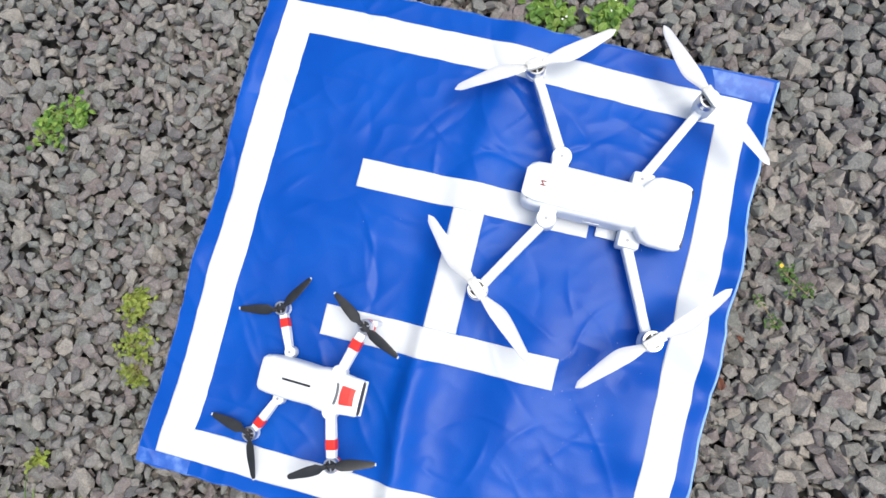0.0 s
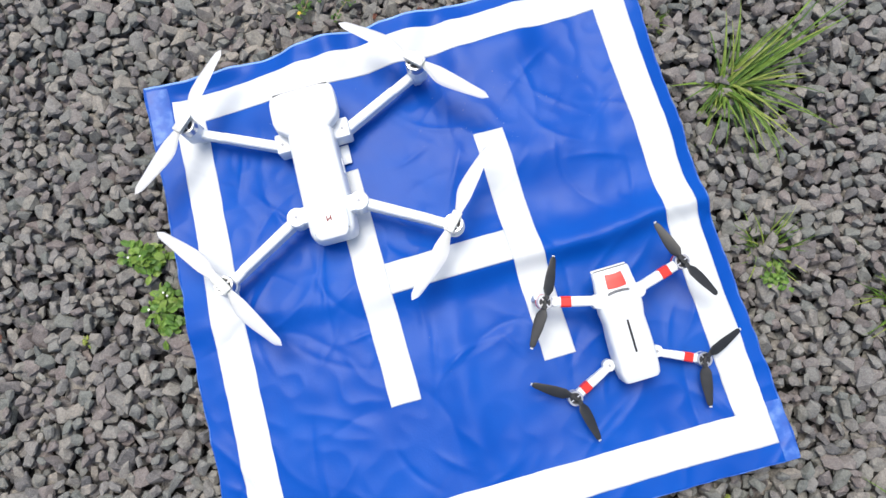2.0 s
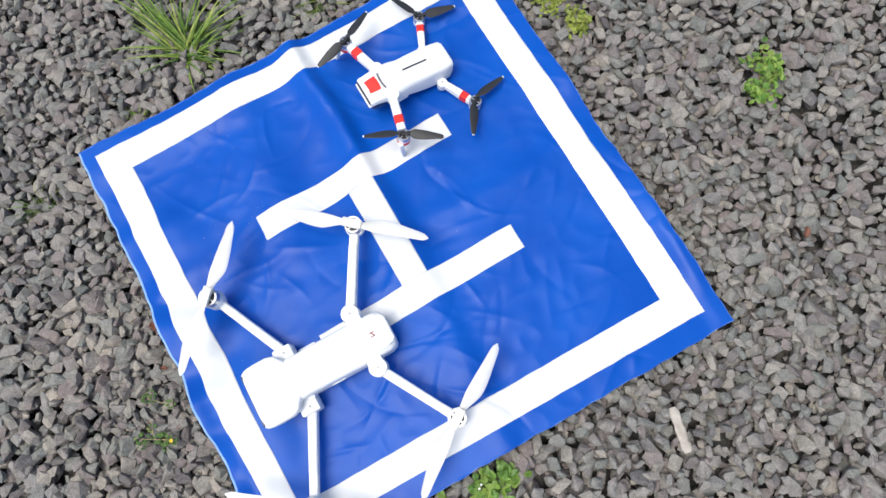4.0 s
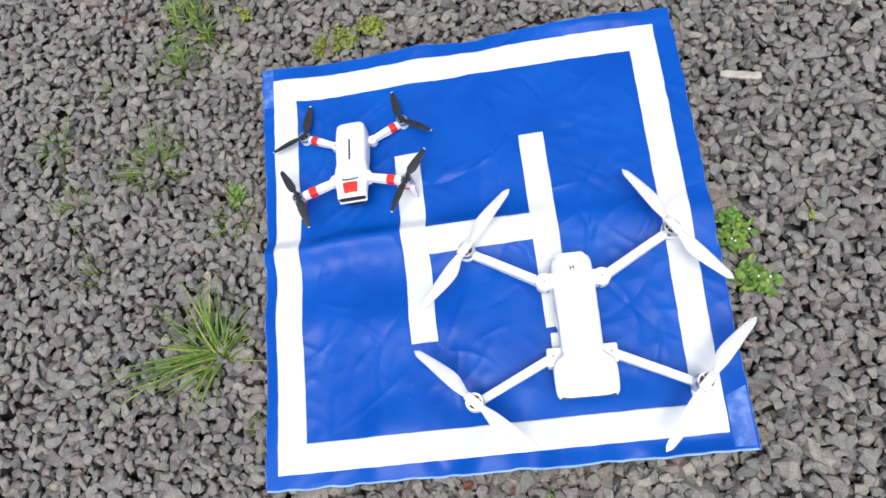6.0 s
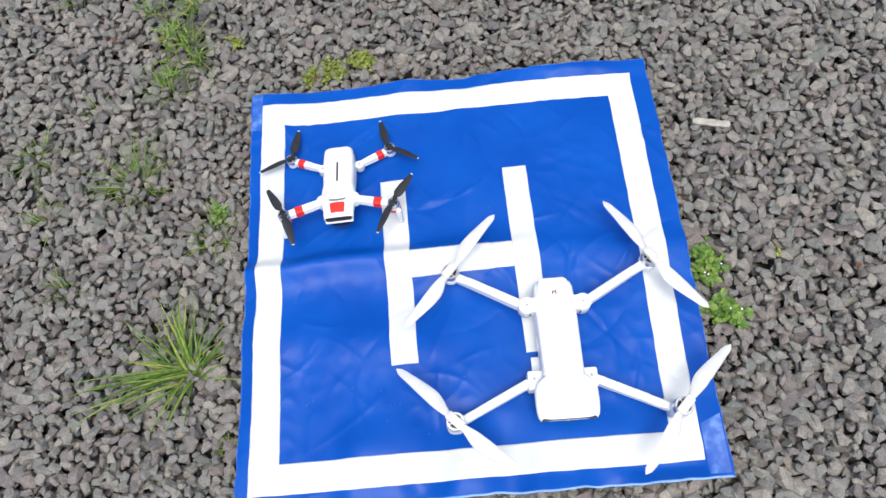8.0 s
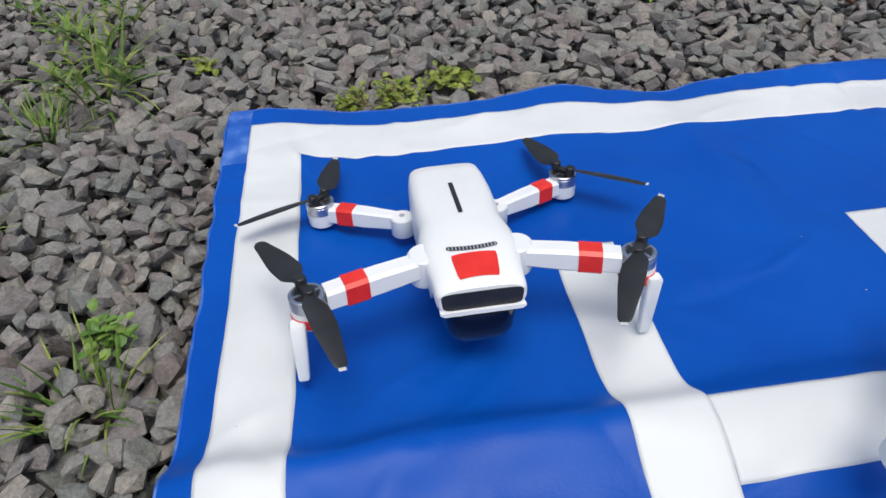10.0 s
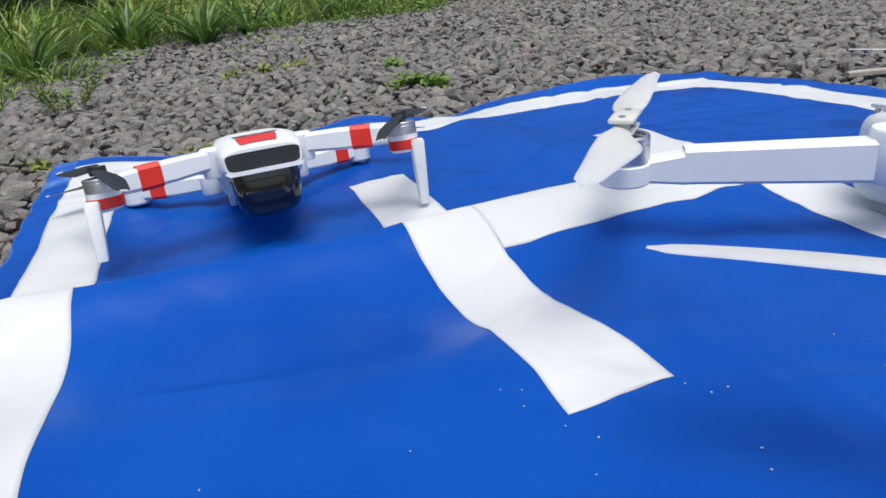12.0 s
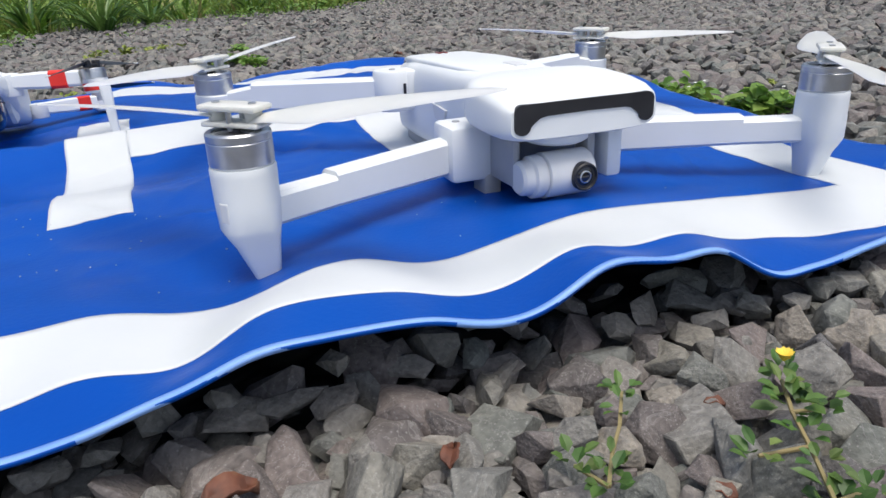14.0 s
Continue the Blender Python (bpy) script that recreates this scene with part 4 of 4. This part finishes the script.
# ---- plants ----
def add_blade(bm, base, lean, turn, length, width, droop, segs=5):
    d = Vector((math.cos(turn), math.sin(turn), 0))
    side = Vector((-d.y, d.x, 0))
    p, a = Vector(base), lean
    prev = None
    for i in range(segs + 1):
        u = i / segs
        w = width * (1 - u) ** 0.7 * (0.6 + 0.4 * min(1, u * 4)) / 2
        fold = Vector((0, 0, -w * 0.5))
        if i < segs:
            row = [bm.verts.new(p - side * w), bm.verts.new(p + fold), bm.verts.new(p + side * w)]
        else:
            row = [bm.verts.new(p)]
        if prev:
            if len(row) == 3:
                bm.faces.new((prev[0], prev[1], row[1], row[0]))
                bm.faces.new((prev[1], prev[2], row[2], row[1]))
            else:
                bm.faces.new((prev[0], prev[1], row[0]))
                bm.faces.new((prev[1], prev[2], row[0]))
        prev = row
        p = p + (d * math.sin(a) + Vector((0, 0, math.cos(a)))) * (length / segs)
        a += droop / segs


def grass_tuft(x, y, count, length, width, spread, droop, label, lean=0.75, mat=None, lanes=()):
    z = ground_height(x, y) - 0.012
    bm = bmesh.new()
    for i in range(count):
        t = rng.uniform(0, 2 * math.pi)
        r = spread * math.sqrt(rng.random())
        bx, by = r * math.cos(t), r * math.sin(t)
        far_out = 1.0
        if lanes:
            way, fan, far_out = lanes[i % len(lanes)]
            t = way + rng.gauss(0, fan)
        add_blade(bm, (bx, by, 0), rng.uniform(0.1 if not lanes else 0.45, 1.0) * lean + 0.1, t + rng.uniform(-0.7, 0.7) * (0.3 if lanes else 1), length * far_out * rng.uniform(0.3, 1.2), width * rng.uniform(0.7, 1.2),
                  droop * rng.uniform(0.4, 1.3))
    ob = part("grass_tuft", bm, mat or M_TUFT, smooth=False)
    ob.matrix_world = Matrix.Translation((x, y, z))
    return tagged(ob, label, "grass", "grass tufts in the gravel")


def add_leaf(bm, c, n, turn, length, width):
    """A small cupped leaf."""
    up = Vector(n).normalized()
    d = Vector((math.cos(turn), math.sin(turn), 0))
    d = (d - up * d.dot(up)).normalized()
    s = up.cross(d)
    c = Vector(c)
    pts = [c, c + d * length * 0.35 + s * width * 0.5 + up * width * 0.18, c + d * length * 0.75 + s * width * 0.42 + up * width * 0.12, c + d * length - up * length * 0.08,
           c + d * length * 0.75 - s * width * 0.42 + up * width * 0.12, c + d * length * 0.35 - s * width * 0.5 + up * width * 0.18, c + d * length * 0.5]
    v = [bm.verts.new(p) for p in pts]
    for i in range(6):
        bm.faces.new((v[6], v[i], v[(i + 1) % 6]))


def weed(x, y, radius, sprigs, leaf, mat, label, height=0.025, lobes=(), flowers=0, name="weed"):
    z = ground_height(x, y) - 0.004
    ob = thing(name, label, "plant", Matrix.Translation((x, y, z)), "weeds in the gravel")
    leaves, stems = bmesh.new(), bmesh.new()
    tips = []
    for i in range(sprigs):
        t, r = rng.uniform(0, 6.28), radius * math.sqrt(rng.random())
        cx, cy = (rng.choice(lobes) if lobes else (0, 0))
        px, py = cx + r * math.cos(t), cy + r * math.sin(t)
        h = height * rng.uniform(0.35, 1.0) * (1 - 0.5 * r / radius)
        p0 = Vector((cx * 0.8 + px * 0.2, cy * 0.8 + py * 0.2, 0))
        p1 = Vector((px, py, h))
        add_blade(stems, p0, 0.6, math.atan2(py - p0.y, px - p0.x + 1e-6), (p1 - p0).length, 0.0014, 0.2, 3)
        for k in range(rng.randint(4, 7)):
            f = rng.uniform(0.55, 1.0)
            c = p0.lerp(p1, f) + Vector((rng.gauss(0, leaf * 0.35), rng.gauss(0, leaf * 0.35), rng.gauss(0, leaf * 0.2)))
            add_leaf(leaves, c, (rng.gauss(0, 0.45), rng.gauss(0, 0.45), 1), rng.uniform(0, 6.28), leaf * rng.uniform(0.6, 1.25), leaf * rng.uniform(0.5, 0.85))
        tips.append(p1)
    tagged(part("foliage", leaves, mat, ob), kind="stuff")
    tagged(part("stem", stems, M_STEM, ob), kind="stuff")
    for i in range(flowers):
        bm = bmesh.new()
        c = tips[i % len(tips)] + Vector((0, 0, leaf * 0.6))
        for k in range(6):
            add_leaf(bm, c, (0.3 * math.cos(k), 0.3 * math.sin(k), 1), k * 1.05, leaf * (0.42 if flowers == 1 else 0.13), leaf * (0.30 if flowers == 1 else 0.10))
        part("flower", bm, M_FLOWER if flowers == 1 else M_PETAL, ob, "small pale flower")
    return ob


def sprig_weed(label, path, rosettes, shoots, flower=False):
    """A trailing stem over the stones with small rosettes of leaves along it."""
    x, y = path[0]
    ob = thing("weed", label, "plant", Matrix.Translation((x, y, ground_height(x, y))), "weeds in the gravel")
    base = Vector((x, y, ground_height(x, y)))
    line = [Vector((px, py, ground_height(px, py) + 0.005 + 0.0018 * i)) - base for i, (px, py) in enumerate(path)]
    stems, leaves = None, bmesh.new()
    for p, q in zip(line, line[1:]):
        stems = beam(p, q, 0.0012, 0.0011, stems, w2=0.0010, h2=0.0009)
    spots = []
    for f, count, size in rosettes:
        k = min(len(line) - 2, int(f * (len(line) - 1)))
        spots.append((line[k].lerp(line[k + 1], f * (len(line) - 1) - k), count, size))
    for sx, sy in shoots:
        tip = Vector((sx, sy, ground_height(sx, sy) + 0.007)) - base
        root = min(line, key=lambda p: (p - tip).length)
        stems = beam(root, tip, 0.0012, 0.0011, stems, w2=0.0009, h2=0.0009)
        spots.append((tip, 8, 0.0078))
    for c, count, size in spots:
        for i in range(count):
            t = i * 2.4 + rng.uniform(-0.4, 0.4)
            out = Vector((math.cos(t), math.sin(t), 0))
            add_leaf(leaves, c + out * size * 0.35 + Vector((0, 0, rng.uniform(-0.2, 0.5) * size)), out * -0.5 + Vector((rng.gauss(0, 0.25), rng.gauss(0, 0.25), 1)), t,
                     size * rng.uniform(0.45, 0.9), size * rng.uniform(0.35, 0.55))
    tagged(part("foliage", leaves, M_SPRIG, ob), kind="stuff")
    tagged(part("stem", stems, M_STEM, ob), kind="stuff")
    if flower:
        bm = bmesh.new()
        c = line[-1] + Vector((0.001, 0.001, 0.006))
        for k in range(10):
            t = k * 2.4
            out = Vector((math.cos(t), math.sin(t), 0))
            add_leaf(bm, c + out * 0.0004, out * -1.3 + Vector((0, 0, 0.8)), t, 0.0042, 0.0034)
        part("flower", bm, M_FLOWER, ob, "small yellow flower")
    return ob


def stalk_weed(x, y, stalks, height, label):
    """Upright stalks with narrow leaves set along them."""
    ob = thing("weed", label, "plant", Matrix.Translation((x, y, ground_height(x, y) - 0.006)), "weeds in the gravel")
    leaves, stems = bmesh.new(), None
    for i in range(stalks):
        t, lean = i * 2.4 + rng.uniform(-0.5, 0.5), rng.uniform(0.12, 0.75)
        p, h = Vector((0.018 * math.cos(t), 0.018 * math.sin(t), 0)), height * rng.uniform(0.6, 1.15)
        for k in range(6):
            q = p + Vector((math.sin(lean) * math.cos(t), math.sin(lean) * math.sin(t), math.cos(lean))) * (h / 6)
            stems = beam(p, q + Vector((1e-5, 0, 0)), 0.0020 - 0.0002 * k, 0.0020 - 0.0002 * k, stems)
            lean += 0.07
            p = q
            if k < 1:
                continue
            for m in range(3):
                add_blade(leaves, p, rng.uniform(0.6, 1.2), t + m * 2.1 + k + rng.uniform(-0.4, 0.4), height * rng.uniform(0.22, 0.42), rng.uniform(0.0038, 0.0062), 0.9, 4)
    tagged(part("foliage", leaves, M_TUFT, ob), kind="stuff")
    tagged(part("stem", stems, M_STEM, ob), kind="stuff")
    return ob


def arching_plant(x, y, blades, length, width, label):
    """A rosette of long strap leaves that arch over."""
    bm = bmesh.new()
    for i in range(blades):
        t = i * 2.4 + rng.uniform(-0.3, 0.3)
        add_blade(bm, (0.02 * math.cos(t), 0.02 * math.sin(t), 0), rng.uniform(0.15, 0.75), t, length * rng.uniform(0.6, 1.15), width * rng.uniform(0.7, 1.2), rng.uniform(1.0, 2.1), 8)
    ob = part("strap_leaf_plant", bm, M_STRAP)
    ob.matrix_world = Matrix.Translation((x, y, ground_height(x, y) - 0.012))
    return tagged(ob, label, "plant", "strap-leaved plants by the grass")


# tufts and weeds by the mat
grass_tuft(-0.414, -0.136, 130, 0.162, 0.0050, 0.014, 1.1, "large sprawling green grass tuft beside the mat", 1.3, lanes=((2.75, 0.45, 0.8), (3.5, 0.12, 1.15), (2.1, 0.35, 0.9), (0.75, 0.3, 0.55), (4.1, 0.4, 0.7), (1.4, 0.5, 0.7)))
grass_tuft(-0.480, 0.470, 46, 0.080, 0.0046, 0.028, 1.2, "dense green grass tuft in gravel", 1.0)
stalk_weed(-0.492, 0.555, 6, 0.100, "tall leafy green weed stalks in gravel")
stalk_weed(-0.470, 0.440, 4, 0.070, "leafy green weed stalks in gravel")
stalk_weed(-0.405, 0.865, 10, 0.060, "twiggy green weed in gravel")
grass_tuft(-0.503, 0.395, 70, 0.055, 0.0028, 0.026, 0.9, "short fine green grass tuft in gravel", 0.9)
grass_tuft(-0.540, 0.205, 80, 0.085, 0.0026, 0.030, 1.0, "thin dry-looking grass tuft in gravel", 1.2)
grass_tuft(-0.392, 0.092, 56, 0.046, 0.0028, 0.024, 0.7, "small green grass tuft in gravel", 0.9)
grass_tuft(-0.730, 0.275, 50, 0.068, 0.0034, 0.018, 1.1, "small sprawling grass tuft in gravel", 1.2)
grass_tuft(-0.633, 0.371, 26, 0.034, 0.0024, 0.016, 0.8, "tiny green grass tuft in gravel", 0.9)
grass_tuft(-0.691, 0.150, 44, 0.044, 0.0026, 0.022, 0.9, "tiny pale grass tuft in gravel", 1.0)
grass_tuft(-0.640, 0.019, 32, 0.040, 0.0024, 0.016, 0.9, "tiny pale grass tuft in gravel", 1.0)
grass_tuft(-0.346, -0.252, 22, 0.026, 0.0024, 0.012, 0.8, "tiny green grass tuft by the mat edge", 0.8)
grass_tuft(-0.295, -0.443, 26, 0.036, 0.0022, 0.016, 0.9, "small green grass tuft in gravel", 1.0)
grass_tuft(-0.705, 0.640, 40, 0.060, 0.0030, 0.022, 0.9, "green grass tuft in gravel", 0.9)
weed(-0.205, 0.398, 0.030, 30, 0.0085, M_MOSS, "low yellow-green creeping weed by the mat edge", 0.022, ((0, 0), (0.02, 0.012), (-0.015, -0.008)))
weed(-0.143, 0.416, 0.024, 24, 0.0085, M_MOSS, "low yellow-green creeping weed by the mat edge", 0.022, ((0, 0), (0.012, 0.006)))
weed(0.064, 0.604, 0.034, 34, 0.011, M_LEAF, "leafy green weed clump in gravel", 0.024, ((0, 0), (0.02, -0.012), (-0.016, 0.012)))
weed(0.386, -0.035, 0.020, 20, 0.013, M_LEAF, "leafy light green weed with white flowers beside the mat", 0.024, ((0, 0), (-0.004, 0.028)), flowers=3)
weed(0.391, -0.098, 0.021, 24, 0.014, M_LEAF, "leafy light green weed with white flowers beside the mat", 0.022, ((0, 0), (0.014, -0.012)), flowers=2)
sprig_weed("sprawling green weed with a yellow flower between stones", ((0.103, -0.432), (0.113, -0.415), (0.119, -0.403), (0.127, -0.391)),
           ((0.0, 10, 0.0095), (0.2, 6, 0.007), (0.45, 7, 0.008), (0.7, 11, 0.0100), (0.85, 7, 0.008), (1.0, 9, 0.0085)), ((0.098, -0.412), (0.112, -0.434), (0.130, -0.404)), True)
sprig_weed("thin green weed sprig between stones", ((0.057, -0.403), (0.064, -0.394), (0.072, -0.386), (0.081, -0.374)),
           ((0.0, 10, 0.0080), (0.25, 6, 0.0065), (0.85, 5, 0.006), (1.0, 8, 0.0078)), ((0.052, -0.394),))
weed(-0.380, 0.488, 0.010, 8, 0.009, M_MOSS, "tiny yellow-green weed in gravel", 0.014)
weed(0.499, -0.012, 0.006, 3, 0.006, M_MOSS, "tiny yellow-green weed in gravel", 0.010)
weed(-0.383, 0.126, 0.016, 12, 0.0085, M_LEAF, "small green weed by the mat edge", 0.026)
grass_tuft(-0.53, 1.46, 60, 0.110, 0.0070, 0.05, 1.1, "broad-bladed green grass tuft in gravel", 1.1)
grass_tuft(-0.62, 1.22, 80, 0.100, 0.0036, 0.06, 0.9, "green grass tuft in gravel", 0.8)
grass_tuft(-0.70, 0.78, 70, 0.100, 0.0036, 0.05, 0.9, "green grass tuft in gravel", 0.8)
weed(-0.085, 1.00, 0.035, 26, 0.011, M_MOSS, "low green weed patch in gravel", 0.02, ((0, 0), (0.06, 0.02), (-0.07, 0.0)))
weed(0.09, 0.83, 0.02, 8, 0.011, M_LEAF, "small leafy green weed in gravel", 0.018)

for x, y, n, length, width in ((-0.19, 1.93, 44, 0.24, 0.018), (-0.60, 1.58, 30, 0.20, 0.016), (-0.05, 2.10, 30, 0.20, 0.016), (-0.95, 1.75, 34, 0.24, 0.018),
                               (0.30, 2.25, 26, 0.20, 0.016), (-0.42, 2.15, 30, 0.26, 0.018)):
    arching_plant(x, y, n, length, width, "dark green arching strap-leaved plant at the gravel edge")

# grass bank beyond the gravel
grass = bmesh.new()
clumps = 0
while clumps < 620:
    x = rng.uniform(-4.2, 3.6)
    dy = rng.random() ** 1.7 * 4.5
    y = grass_edge(x) - 0.05 + dy
    ang = math.degrees(math.atan2(x + 0.15, y + 0.35))
    if not -42 < ang < 36:
        continue
    if noise.noise(Vector((x * 1.9, y * 1.9, 3.0))) + min(0.35, dy * 0.5) < 0.16:
        continue
    clumps += 1
    broad = rng.random() < 0.45
    tall = (0.085 + 0.10 * min(1.0, dy * 0.5)) * rng.uniform(0.7, 1.3)
    for i in range(26 if broad else 48):
        t, r = rng.uniform(0, 6.28), (0.05 if broad else 0.13) * math.sqrt(rng.random())
        bx, by = x + r * math.cos(t), y + r * math.sin(t)
        add_blade(grass, (bx, by, ground_height(bx, by) - 0.015), rng.uniform(0.1, 0.8 if broad else 0.6), t + rng.uniform(-0.6, 0.6),
                  tall * rng.uniform(0.6, 1.3) * (1.25 if broad else 1.0), rng.uniform(0.012, 0.024) if broad else rng.uniform(0.004, 0.008),
                  rng.uniform(0.6, 1.9), 5 if broad else 4)
tagged(part("grass_bank", grass, M_GRASS), "rough green grass growing beyond the gravel", "grass", kind="stuff")
creep = bmesh.new()
for i in range(5200):
    x = rng.uniform(-1.2, 2.4)
    y = grass_edge(x) + rng.gauss(-0.06, 0.15)
    if noise.noise(Vector((x * 3.1, y * 3.1, 13.0))) < 0.05:
        continue
    add_leaf(creep, (x, y, ground_height(x, y) + rng.uniform(0.0, 0.03)), (rng.gauss(0, 0.5), rng.gauss(0, 0.5), 1), rng.uniform(0, 6.28), rng.uniform(0.008, 0.017),
             rng.uniform(0.005, 0.010))
tagged(part("creeping_weeds", creep, M_LEAF), "patches of low green weeds along the gravel edge", "weeds", kind="stuff")

# dark hedge added far beyond the grass, to dim horizon reflections and hide sky
bm = bmesh.new()
rows = []
for j in range(15):
    row = []
    for i in range(91):
        a = radians(-85 + 170 * i / 90)
        h = 2.6 * j / 14
        r = 9.0 - 0.5 * (h / 2.6) ** 3 * -1 + 0.45 * noise.noise(Vector((a * 7, h * 1.6, 1.0))) + 0.22 * noise.noise(Vector((a * 22, h * 5, 4.0)))
        row.append(bm.verts.new((r * math.sin(a), r * math.cos(a), h - 0.1 + (0.5 * noise.noise(Vector((a * 9, 0, 7))) if j == 14 else 0))))
    rows.append(row)
for p, q in zip(rows, rows[1:]):
    for i in range(90):
        bm.faces.new((p[i], p[i + 1], q[i + 1], q[i]))
tagged(part("backdrop", bm, M_BACKDROP), "added dark green backdrop hedge far beyond the grass, darkening horizon light", "hedge", kind="structure")

# pale grit scattered on the mat
bm = bmesh.new()
for i in range(56):
    x, y = rng.uniform(-0.25, 0.12), rng.gauss(-0.19, 0.035)
    if i % 4 == 0:
        x, y = rng.uniform(-0.25, 0.25), rng.uniform(-0.26, 0.25)
    box((rng.uniform(0.0003, 0.0008), rng.uniform(0.0003, 0.0006), 0.0003), (x, y, mat_height(x, y) + 0.0004), 0, Matrix.Rotation(rng.uniform(0, 3), 4, "Z"), bm)
tagged(part("grit", bm, M_GRIT), "tiny pale grit specks scattered on the mat", "grit", kind="stuff")

# the stones in front of the mat, each by itself
FRONT_MESH = []
for i, (v, f) in enumerate(FRONT_SHAPES):
    me = bpy.data.meshes.new("stone")
    me.from_pydata((v * 0.0118).tolist(), [], f.tolist())
    me.materials.append(M_STONE)
    FRONT_MESH.append(me)
loose.sort(key=lambda s: math.hypot((s[0] - 0.08) * 0.75, s[1] + 0.40))
for x, y, r, level in loose[:300]:
    ob = new("stone", FRONT_MESH[rng.randrange(len(FRONT_MESH))])
    ob.parent = ground
    k = r / 0.0118
    ob.matrix_basis = Matrix.LocRotScale((x, y, stone_place(x, y, level, r)), Euler((rng.gauss(0, 0.55), rng.gauss(0, 0.55), rng.uniform(0, 6.28))), (k, k, k))
stone_field("outer_gravel", loose[300:], SHAPES, "loose angular grey crushed gravel by the mat")
